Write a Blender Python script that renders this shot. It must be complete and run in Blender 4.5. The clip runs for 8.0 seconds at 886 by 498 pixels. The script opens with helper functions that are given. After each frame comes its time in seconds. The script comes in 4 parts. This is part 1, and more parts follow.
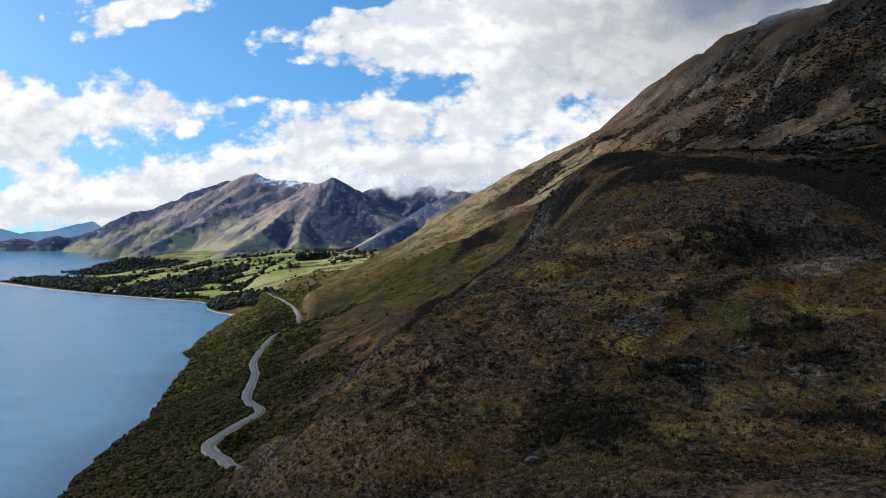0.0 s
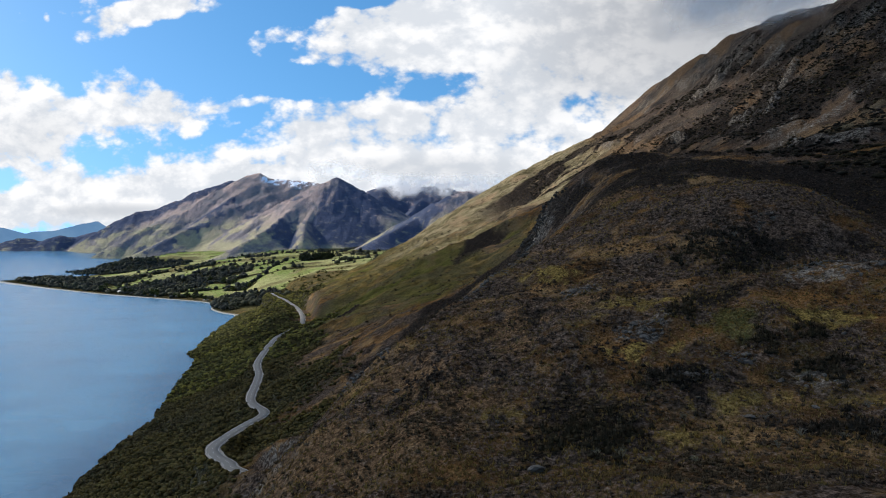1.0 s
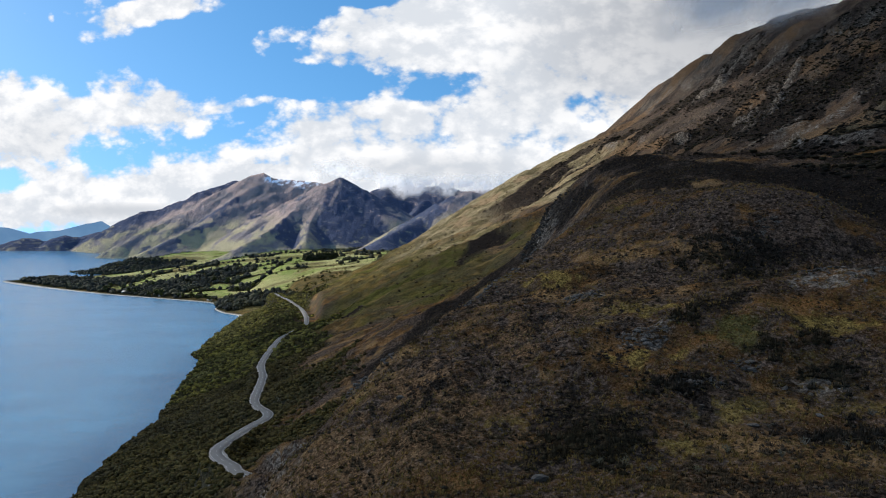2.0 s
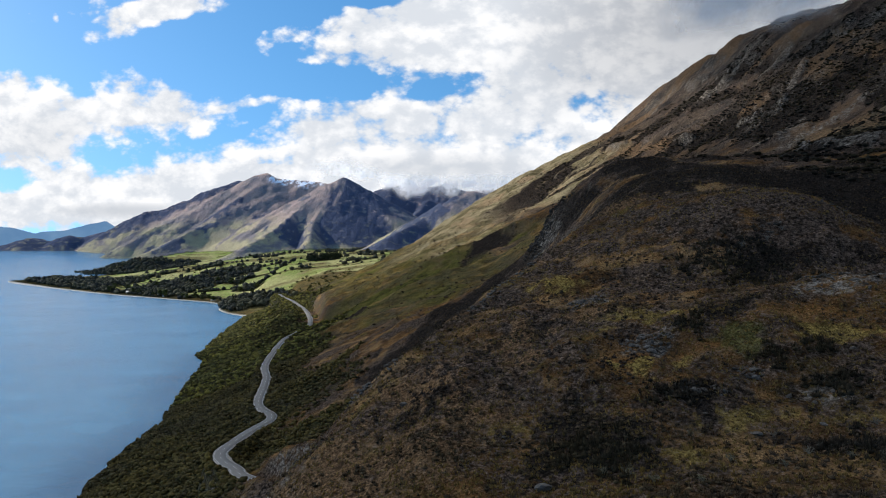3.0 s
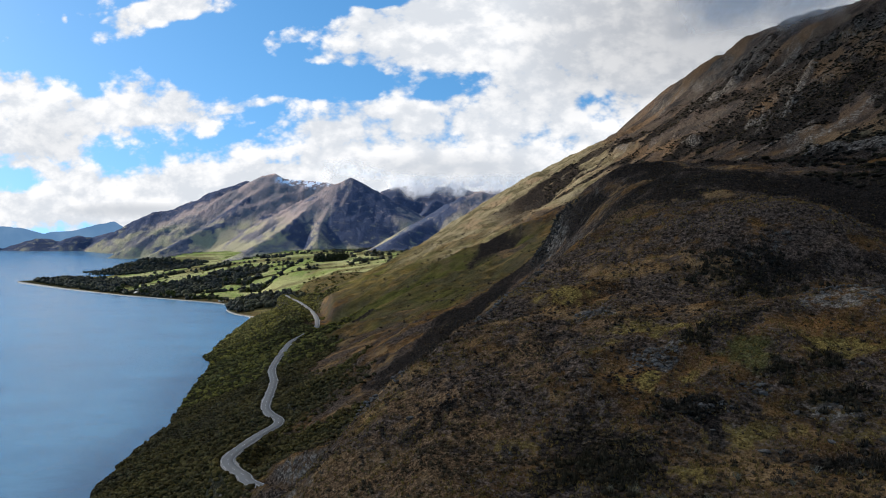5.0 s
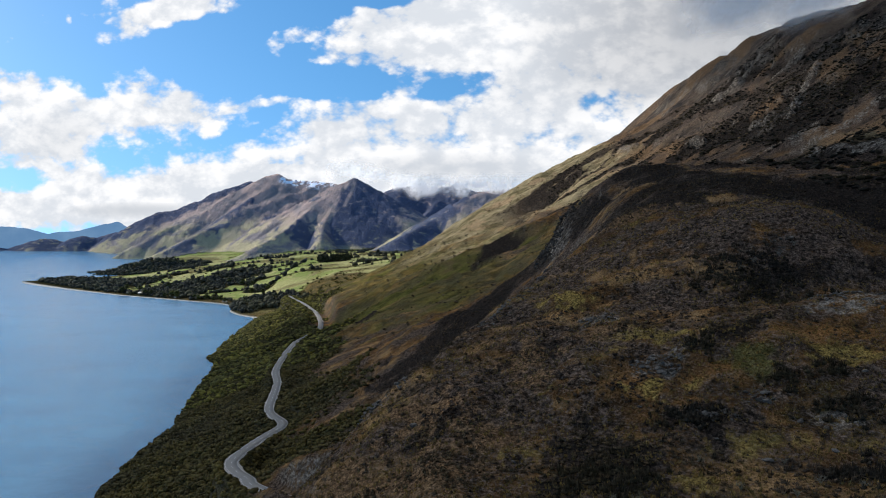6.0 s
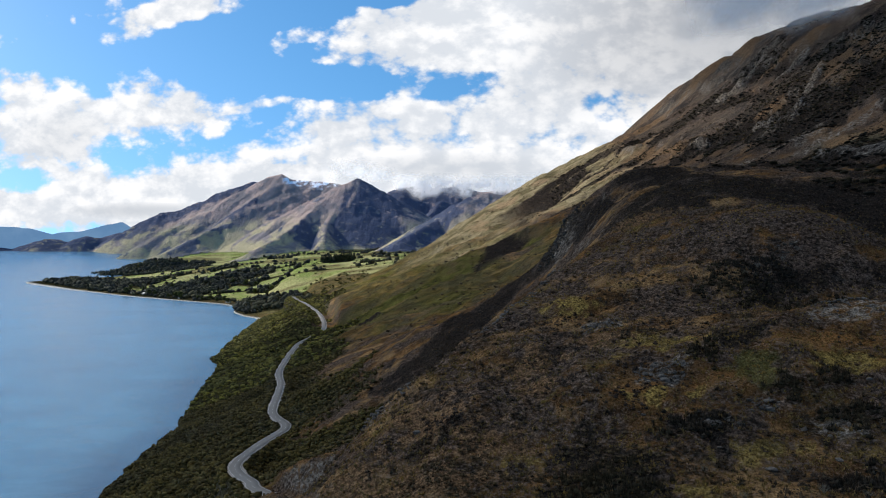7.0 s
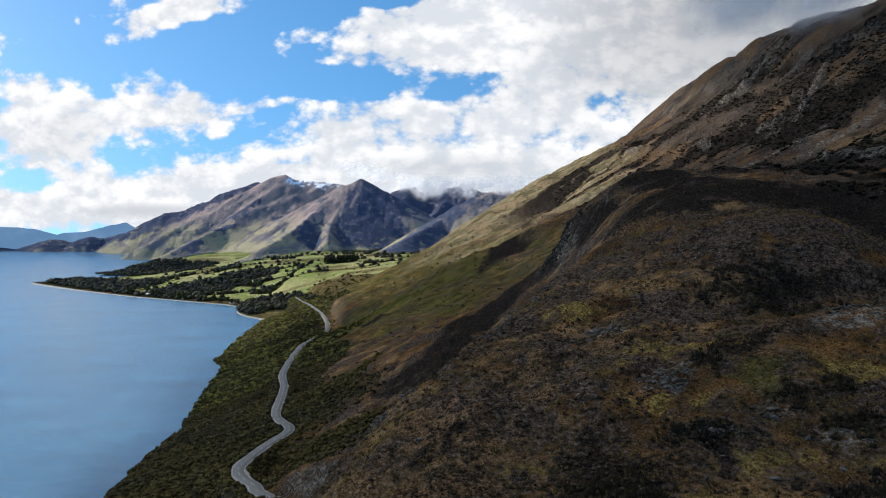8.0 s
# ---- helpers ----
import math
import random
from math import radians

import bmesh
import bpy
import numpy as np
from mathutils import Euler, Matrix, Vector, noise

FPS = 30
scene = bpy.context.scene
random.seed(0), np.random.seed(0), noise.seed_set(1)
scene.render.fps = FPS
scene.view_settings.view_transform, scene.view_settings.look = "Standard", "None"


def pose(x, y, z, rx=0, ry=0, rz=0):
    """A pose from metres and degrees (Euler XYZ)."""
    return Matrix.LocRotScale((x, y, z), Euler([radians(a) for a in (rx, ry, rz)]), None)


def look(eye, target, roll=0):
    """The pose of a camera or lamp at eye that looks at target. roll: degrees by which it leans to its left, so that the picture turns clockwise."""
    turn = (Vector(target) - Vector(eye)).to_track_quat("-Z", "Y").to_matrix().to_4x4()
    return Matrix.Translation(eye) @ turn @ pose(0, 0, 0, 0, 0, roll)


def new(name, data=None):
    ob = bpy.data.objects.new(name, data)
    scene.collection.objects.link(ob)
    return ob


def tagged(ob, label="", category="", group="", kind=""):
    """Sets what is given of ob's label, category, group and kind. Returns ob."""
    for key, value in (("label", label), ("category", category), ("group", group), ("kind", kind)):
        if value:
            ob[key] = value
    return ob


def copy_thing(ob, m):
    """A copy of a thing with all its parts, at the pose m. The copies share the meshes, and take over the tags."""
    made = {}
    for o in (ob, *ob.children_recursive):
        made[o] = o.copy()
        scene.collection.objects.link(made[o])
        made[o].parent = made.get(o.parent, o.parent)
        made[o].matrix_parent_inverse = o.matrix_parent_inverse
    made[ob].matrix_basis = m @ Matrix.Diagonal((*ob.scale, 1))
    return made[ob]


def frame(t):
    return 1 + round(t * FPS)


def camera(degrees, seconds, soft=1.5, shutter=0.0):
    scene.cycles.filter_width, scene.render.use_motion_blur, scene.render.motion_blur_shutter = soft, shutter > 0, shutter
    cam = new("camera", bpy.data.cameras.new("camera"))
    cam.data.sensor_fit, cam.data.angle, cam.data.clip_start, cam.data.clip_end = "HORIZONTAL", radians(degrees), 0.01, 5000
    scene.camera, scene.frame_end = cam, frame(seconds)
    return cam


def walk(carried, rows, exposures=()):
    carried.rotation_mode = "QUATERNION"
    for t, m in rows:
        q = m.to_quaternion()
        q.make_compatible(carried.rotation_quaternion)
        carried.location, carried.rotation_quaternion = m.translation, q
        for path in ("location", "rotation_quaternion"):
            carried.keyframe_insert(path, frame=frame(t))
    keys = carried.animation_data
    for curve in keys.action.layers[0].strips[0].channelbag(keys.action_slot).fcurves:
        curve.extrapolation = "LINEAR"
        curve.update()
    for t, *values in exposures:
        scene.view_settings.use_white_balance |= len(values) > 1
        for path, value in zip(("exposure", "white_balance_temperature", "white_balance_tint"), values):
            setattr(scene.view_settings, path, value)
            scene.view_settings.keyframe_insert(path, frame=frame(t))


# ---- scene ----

# ---------------------------------------------------------------- camera
cam = camera(61.95, 8.0, soft=1.05)
walk(cam, [
    (0.0, pose(0.00, 0.00, 124.03, 89.486, 0.000, 0.000)),
    (0.5, pose(0.01, -0.03, 124.68, 89.470, -0.002, 0.143)),
    (1.0, pose(0.02, -0.06, 125.32, 89.456, -0.004, 0.285)),
    (1.5, pose(0.04, -0.09, 125.97, 89.444, -0.006, 0.426)),
    (3.0, pose(0.07, -0.18, 127.91, 89.416, -0.012, 0.841)),
    (3.5, pose(0.09, -0.21, 128.56, 89.410, -0.014, 0.977)),
    (4.0, pose(0.10, -0.24, 129.21, 89.406, -0.016, 1.113)),
    (4.5, pose(0.11, -0.27, 129.86, 89.403, -0.018, 1.247)),
    (6.0, pose(0.15, -0.36, 131.81, 89.403, -0.024, 1.642)),
    (6.5, pose(0.16, -0.39, 132.47, 89.406, -0.026, 1.771)),
    (7.0, pose(0.17, -0.42, 133.12, 89.411, -0.028, 1.900)),
    (7.5, pose(0.19, -0.45, 133.78, 89.417, -0.030, 2.027)),
    (8.0, pose(0.20, -0.48, 134.43, 89.425, -0.032, 2.153)),
])

# ---------------------------------------------------------------- world and sun
SUN_DIR = Vector((-0.76, 0.42, 0.50)).normalized()      # towards the sun


class Nodes:
    """A small shorthand for node trees."""

    def __init__(self, tree):
        self.tree = tree
        tree.nodes.clear()

    def add(self, kind, **inputs):
        n = self.tree.nodes.new(kind)
        for k, v in inputs.items():
            self.set(n, k, v)
        return n

    def set(self, n, key, v):
        sock = n.inputs[int(key[1:])] if key[0] == "i" and key[1:].isdigit() else n.inputs[key.replace("_", " ")]
        if isinstance(v, bpy.types.NodeSocket):
            self.tree.links.new(v, sock)
        else:
            sock.default_value = v

    def m(self, op, a, b=0.0, c=0.0, clamp=False):
        n = self.tree.nodes.new("ShaderNodeMath")
        n.operation, n.use_clamp = op, clamp
        for k, v in enumerate((a, b, c)):
            self.set(n, "i%d" % k, v)
        return n.outputs[0]

    def noise(self, vec, scale, detail=4.0, rough=0.55, dist=0.0):
        n = self.add("ShaderNodeTexNoise", Vector=vec, Scale=scale, Detail=detail, Roughness=rough, Distortion=dist)
        return n.outputs["Fac"]

    def ramp(self, fac, lo, hi):
        n = self.add("ShaderNodeMapRange", Value=fac, From_Min=lo, From_Max=hi)
        n.interpolation_type = "SMOOTHSTEP"
        return n.outputs[0]

    def mix(self, fac, a, b, blend="MIX"):
        n = self.tree.nodes.new("ShaderNodeMix")
        n.data_type, n.blend_type = "RGBA", blend
        for k, v in ((0, fac), (6, a), (7, b)):
            self.set(n, "i%d" % k, v)
        return n.outputs[2]

    def vec(self, x, y, z):
        n = self.tree.nodes.new("ShaderNodeCombineXYZ")
        for k, v in enumerate((x, y, z)):
            self.set(n, "i%d" % k, v)
        return n.outputs[0]

    def scaled(self, v, s):
        n = self.tree.nodes.new("ShaderNodeMapping")
        self.set(n, "Vector", v)
        n.inputs["Scale"].default_value = s
        return n.outputs[0]


def rgb(r, g, b):
    return (r, g, b, 1.0)


world = bpy.data.worlds.new("sky")
scene.world = world
world.use_nodes = True
N = Nodes(world.node_tree)
sky = N.add("ShaderNodeTexSky")
sky.sky_type, sky.sun_disc = "NISHITA", False
sky.sun_elevation = math.asin(SUN_DIR.z)
sky.sun_rotation = math.atan2(SUN_DIR.x, SUN_DIR.y)
sky.air_density, sky.dust_density, sky.ozone_density = 1.0, 0.3, 2.0
way = N.add("ShaderNodeTexCoord").outputs["Generated"]
lift = N.add("ShaderNodeMapping", Vector=way)          # the clear air high above, without the yellow rim of haze
lift.inputs["Scale"].default_value, lift.inputs["Location"].default_value = (1.0, 1.0, 0.9), (0.0, 0.0, 0.22)
N.set(sky, "Vector", lift.outputs[0])
sep = N.add("ShaderNodeSeparateXYZ", Vector=way)
dx, dy, dz = sep.outputs
ahead = N.m("MAXIMUM", N.m("ABSOLUTE", dy), 0.15)
su, sv = N.m("DIVIDE", dx, ahead), N.m("DIVIDE", dz, ahead)
flat = N.vec(su, dy, N.m("MULTIPLY", sv, 1.7))


def blob(cu, cv, ru, rv, turn=0.0):
    """1 in the middle of a soft ellipse of the sky, 0 outside."""
    c, s_ = math.cos(turn), math.sin(turn)
    a, b = N.m("SUBTRACT", su, cu), N.m("SUBTRACT", sv, cv)
    p = N.m("DIVIDE", N.m("ADD", N.m("MULTIPLY", a, c), N.m("MULTIPLY", b, s_)), ru)
    q = N.m("DIVIDE", N.m("SUBTRACT", N.m("MULTIPLY", b, c), N.m("MULTIPLY", a, s_)), rv)
    r2 = N.m("ADD", N.m("MULTIPLY", p, p), N.m("MULTIPLY", q, q))
    return N.m("SUBTRACT", 1.0, N.m("MULTIPLY", r2, 0.5), clamp=True)


def sky_noise(u, v, seed, scale, detail, rough):
    return N.noise(N.vec(u, seed, N.m("MULTIPLY", v, 1.6)), scale, detail, rough, 0.15)


bulk = sky_noise(su, sv, dy, 10.0, 11.0, 0.60)
cell = N.add("ShaderNodeTexVoronoi", Vector=N.vec(su, dy, N.m("MULTIPLY", sv, 1.4)), Scale=26.0, Detail=3.0, Roughness=0.55)
cell.feature = "SMOOTH_F1"
cell.inputs["Smoothness"].default_value = 0.5
puff = N.m("SUBTRACT", 0.45, cell.outputs["Distance"])
cover = N.m("ADD", N.m("ADD", N.m("MULTIPLY", bulk, 2.3), -0.50), N.m("MULTIPLY", puff, 0.75))
for amount, args in (
        (-1.3, (-0.424, 0.266, 0.184, 0.035, 0.03)),      # the wide blue gap
        (-1.0, (-0.172, 0.215, 0.061, 0.020, -0.05)),
        (-0.7, (-0.271, 0.222, 0.092, 0.020, 0.0)),
        (-0.6, (-0.520, 0.214, 0.028, 0.014, -0.6)),
        (-0.7, (-0.110, 0.326, 0.034, 0.009, 0.0)),
        (1.25, (-0.434, 0.298, 0.075, 0.022, 0.38)),
        (-0.8, (-0.620, 0.330, 0.090, 0.035, 0.0)),
        (-0.8, (-0.210, 0.318, 0.055, 0.026, 0.0)),      # small clouds in the gap
        (0.85, (-0.250, 0.274, 0.050, 0.012, 0.25)),
        (0.5, (-0.543, 0.302, 0.005, 0.008, 0.0)),
        (-0.45, (-0.300, 0.160, 0.045, 0.018, 0.5)),      # gaps between the banks
        (-0.45, (-0.397, 0.150, 0.040, 0.014, 0.0)),
        (-0.9, (-0.610, 0.082, 0.048, 0.016, 0.0)),
        (-0.40, (-0.012, 0.210, 0.050, 0.010, 0.3)),
        (-0.40, (-0.040, 0.208, 0.030, 0.008, 0.0)),
        (-0.55, (0.177, 0.185, 0.026, 0.020, 0.3)),
        (-0.30, (0.196, 0.160, 0.022, 0.016, 0.0)),
        (0.8, (-0.018, 0.281, 0.145, 0.038, 0.0)),      # banks
        (0.8, (0.242, 0.260, 0.199, 0.084, 0.0)),
        (0.55, (-0.570, 0.164, 0.077, 0.057, 0.0)),
        (0.55, (-0.409, 0.172, 0.107, 0.026, 0.0)),
        (0.4, (-0.286, 0.185, 0.038, 0.006, 0.2)),
        (0.6, (-0.110, 0.141, 0.153, 0.037, 0.1)),
        (0.5, (0.104, 0.153, 0.077, 0.054, 0.0)),
        (0.9, (-0.386, 0.060, 0.400, 0.034, 0.0)),
        (0.9, (-0.02, 0.085, 0.200, 0.030, 0.0)),
        (0.6, (0.200, 0.325, 0.220, 0.040, 0.0)),
        (0.7, (0.520, 0.340, 0.160, 0.060, 0.0)),
        (0.5, (0.548, 0.252, 0.245, 0.168, 0.0))):
    cover = N.m("ADD", cover, N.m("MULTIPLY", blob(*args), amount))
cover = N.m("SUBTRACT", cover, N.m("MULTIPLY", N.ramp(dy, 0.25, -0.2), 0.55))      # clearer over the near hills
mask = N.ramp(cover, 0.06, 0.62)
lit_side = sky_noise(N.m("ADD", su, -0.010), N.m("ADD", sv, 0.016), dy, 10.0, 7.0, 0.60)
relief = N.m("ADD", N.m("MULTIPLY", N.m("SUBTRACT", bulk, lit_side), 1.7), N.m("MULTIPLY", puff, 0.35))
shade = N.ramp(N.m("ADD", relief, N.m("MULTIPLY", sky_noise(su, sv, 3.0, 5.0, 6.0, 0.55), 0.8)), 0.02, 0.50)
cloud = N.mix(shade, rgb(0.74, 0.78, 0.84), rgb(1.05, 1.05, 1.06))
for depth, args in ((0.75, (-0.443, 0.042, 0.084, 0.009, 0.0)), (0.35, (-0.554, 0.141, 0.054, 0.031, 0.0)), (0.45, (-0.018, 0.099, 0.115, 0.017, 0.0)), (0.30, (0.135, 0.214, 0.092, 0.046, 0.0))):
    cloud = N.mix(N.m("MULTIPLY", blob(*args), depth, clamp=True), cloud, rgb(0.52, 0.56, 0.62))
grey = N.m("MULTIPLY", blob(0.400, 0.298, 0.240, 0.125, 0.0), 1.0, clamp=True)
cloud = N.mix(grey, cloud, N.mix(shade, rgb(0.43, 0.45, 0.49), rgb(0.55, 0.565, 0.595)))
vivid = N.add("ShaderNodeHueSaturation", Saturation=1.3, Value=0.17, Color=sky.outputs[0])
air = N.mix(1.0, vivid.outputs[0], rgb(0.98, 1.07, 1.02), "MULTIPLY")
full = N.mix(mask, air, cloud)
N.add("ShaderNodeOutputWorld", Surface=N.add("ShaderNodeBackground", Color=full, Strength=1.0).outputs[0])

sun = new("sun", bpy.data.lights.new("sun", "SUN"))
sun.data.energy, sun.data.angle, sun.data.color = 4.5, radians(0.6), (1.0, 0.95, 0.87)
sun.matrix_world = look(SUN_DIR * 3000, (0, 0, 0))
scene.view_settings.exposure = 0.0

# ---------------------------------------------------------------- the shape of the land
rng = np.random.RandomState(7)
PERM = rng.permutation(512)
GRAD = np.stack([np.cos(np.arange(512) * 2.399), np.sin(np.arange(512) * 2.399)], 1)


def gnoise(x, y):
    """Gradient noise, about -0.7 to 0.7."""
    xi, yi = np.floor(x).astype(np.int64), np.floor(y).astype(np.int64)
    fx, fy = x - xi, y - yi
    ux, uy = fx * fx * fx * (fx * (fx * 6 - 15) + 10), fy * fy * fy * (fy * (fy * 6 - 15) + 10)

    def corner(a, b):
        g = GRAD[PERM[(PERM[(xi + a) & 511] + yi + b) & 511]]
        return g[..., 0] * (fx - a) + g[..., 1] * (fy - b)
    n0 = corner(0, 0) * (1 - ux) + corner(1, 0) * ux
    n1 = corner(0, 1) * (1 - ux) + corner(1, 1) * ux
    return n0 * (1 - uy) + n1 * uy


def fbm(x, y, size, octaves=5, rough=0.5, ridged=False):
    total, amp = 0.0, 1.0
    for k in range(octaves):
        n = gnoise(x / size + 17.3 * k, y / size - 9.1 * k)
        total = total + amp * (0.35 - np.abs(n) * 1.6 if ridged else n)
        size, amp = size * 0.5, amp * rough
    return total


def curve(knots, smooth, lo=-5000, hi=5000, step=4.0):
    """A smooth curve through rounded knots (position, value)."""
    xs = np.arange(lo, hi + step, step)
    k = np.array(knots, float)
    v = np.interp(xs, k[:, 0], k[:, 1])
    w = max(1, int(smooth / step))
    pad = np.pad(v, w, mode="edge")
    ker = np.hanning(2 * w + 3)[1:-1]
    v = np.convolve(pad, ker / ker.sum(), "valid")
    return lambda q: np.interp(q, xs, v)


def sstep(x, a, b):
    t = np.clip((x - a) / (b - a), 0, 1)
    return t * t * (3 - 2 * t)


def smax(a, b, k):
    h = np.clip(0.5 + 0.5 * (a - b) / k, 0, 1)
    return b * (1 - h) + a * h + k * h * (1 - h)


LAKE_RISE = 80.0


def lake_z(r):
    return LAKE_RISE * np.clip((r - 2700) / 1900, 0, 1) ** 1.5


# the shore below the range, its side profile, and the spur that the camera rises over
shore_x = curve([(-2000, -60), (0, -140), (366, -186), (452, -200.5), (526, -206), (614, -228), (690, -244), (770, -261),
                 (819, -281), (918, -304), (1257, -357), (1700, -420), (5000, -700)], 22)
profile = curve([(-600, -140), (0, 0), (12, 6), (50, 19), (90, 34), (160, 63), (211, 83), (300, 121), (376, 160), (436, 186), (503, 220),
                 (554, 256), (673, 338), (715, 384), (760, 428), (806, 446), (885, 456), (950, 460), (1200, 464), (5000, 472)], 24)
spur_axis = curve([(-400, -40), (60, -14), (135, -15), (165, -6), (225, 38), (290, 75), (400, 88), (600, 95)], 30)
spur_amp = curve([(-500, 0), (0, 14), (60, 27), (110, 37), (160, 44), (225, 50), (290, 51), (395, 51), (440, 40), (500, 8), (540, 0)], 20)
spur_left = curve([(0, 40), (110, 30), (160, 26), (200, 25), (235, 26), (300, 32), (390, 37)], 20)
spur_right = curve([(0, 60), (135, 66), (200, 70), (290, 56), (400, 60)], 24)


# shoulders and hollows of the slope: centre, half-widths, height
SHOULDERS = (
    (-10, 390, 50, 60, 14), (-34, 405, 22, 30, 6),       # foot of the bluff
    (98, 206, 26, 20, 10), (137, 216, 20, 26, -17),        # dome, and the gully behind it
    (98, 152, 40, 12, 7), (112, 174, 30, 9, -5),
    (58, 108, 40, 14, -5), (45, 138, 30, 12, 3),
    (-62, 238, 24, 26, 13), (-46, 221, 14, 13, 8),                              # nose over the hairpin
    (-157, 752, 7, 7, 3), (-140, 792, 30, 42, -11), (-188, 935, 22, 34, -4),      # nose that hides a stretch of road
    (130, 1240, 90, 160, 26), (60, 1330, 90, 120, 12), (100, 1020, 60, 60, -18),
    (-85, 905, 60, 45, 6), (-40, 1110, 60, 50, 6),
)


# bare ribs of schist, belts of dark scrub and strips of rust-brown tussock: both ends and half-width
RIBS = ((311, 918, 335, 921, 14), (335, 921, 385, 978, 8), (389, 978, 408, 989, 8), (356, 855, 387, 867, 11), (334, 733, 359, 764, 6), (288, 745, 288, 709, 6),
        (287, 659, 308, 695, 5), (255, 584, 275, 577, 6), (241, 811, 252, 789, 5), (208, 436, 217, 382, 10), (228, 1070, 233, 1021, 9))
BELTS = ((44, 392, 64, 352, 13), (-24, 345, 44, 418, 20), (85, 290, 130, 272, 22), (130, 272, 192, 322, 26), (150, 250, 190, 285, 22), (89, 366, 107, 327, 20),
         (179, 376, 204, 360, 10), (242, 1079, 299, 1035, 26), (262, 1006, 299, 1000, 20), (299, 1035, 311, 922, 24), (311, 922, 377, 994, 20), (377, 994, 412, 990, 16), (408, 824, 418, 792, 9),
         (315, 692, 324, 567, 15), (324, 567, 290, 487, 10), (243, 818, 273, 748, 16), (273, 748, 278, 601, 12), (308, 902, 335, 850, 15), (360, 793, 399, 824, 10),
         (251, 636, 282, 591, 13), (232, 825, 245, 750, 10))
RUSTS = ((232, 640, 251, 675, 10), (275, 577, 258, 452, 13), (363, 762, 344, 684, 13), (381, 763, 370, 649, 10), (406, 789, 399, 699, 10), (302, 765, 316, 758, 9),
         (272, 1153, 420, 1258, 34), (420, 1258, 417, 1122, 30), (221, 999, 231, 822, 14), (370, 905, 409, 887, 16))


def streak(x, y, x0, y0, x1, y1, wide):
    """1 on a line over the land, 0 a width away, below that further off."""
    lx, ly = x1 - x0, y1 - y0
    s = np.clip(((x - x0) * lx + (y - y0) * ly) / (lx * lx + ly * ly), 0, 1)
    return 1 - np.hypot(x - x0 - s * lx, y - y0 - s * ly) / wide


def near_range(x, y):
    d = x - shore_x(y) + (5 * gnoise(y / 31, 0 * y) + 4 * gnoise(y / 13 + 7, 0 * y)) * sstep(y, 280, 380) * sstep(1240 - y, 0, 100)
    d = d + 6 * np.exp(-0.5 * ((y - 822) / 16) ** 2) * (1 - sstep(d, 0, 40))
    z = profile(d) - 0.00022 * np.maximum(0, y - 1150) ** 2
    z = z - 26 * sstep(d, 690, 800) * (1 - sstep(y, 900, 1080))
    a = x - spur_axis(y)
    s = np.where(a < 0, spur_left(y), spur_right(y))
    z = z + spur_amp(y) * np.exp(-0.5 * (a / s) ** 2)
    for cx, cy, wx, wy, up in SHOULDERS:
        z = z + up * np.exp(-0.5 * (((x - cx) / wx) ** 2 + ((y - cy) / wy) ** 2))
    bluff = sstep(x + 3 * gnoise(x / 9, y / 9), 42, 54) * sstep(y, 345, 380) * (1 - sstep(y, 405, 440)) * (1 - sstep(x, 60, 130))
    return z + 8 * bluff, d


# the low land with the fields
front_y = curve([(-3000, 2600), (-1480, 2380), (-1312, 2201), (-1094, 1993), (-831, 1765), (-641, 1630), (-520, 1545), (-469, 1488), (-440, 1370), (-400, 1300),
                 (-357, 1257), (-200, 900), (200, 700), (5000, 700)], 16)
back_x = curve([(0, -1700), (2300, -1480), (2450, -1440), (2800, -1480), (3200, -1640), (3700, -1900), (4200, -2300), (5000, -3200)], 60)
terrace = curve([(-400, -60), (-30, -4), (0, 0.5), (14, 2.2), (60, 6), (200, 16), (420, 66), (700, 82), (1100, 92), (1600, 106), (2600, 120)], 40)


def low_land(x, y):
    f = (y - front_y(x)) * 0.8
    b = (x - back_x(y)) * 0.9 + np.where(y < 2300, 600, 0) * sstep(2300 - y, 0, 250)
    e = np.minimum(f, b)
    west = sstep(-x, 500, 1300)
    z = terrace(e) * (1 - 0.72 * west * (y < 3200) * sstep(3300 - y, 0, 500))
    return z + 38 * np.exp(-0.5 * (((x + 1290) / 110) ** 2 + ((y - 3020) / 120) ** 2))


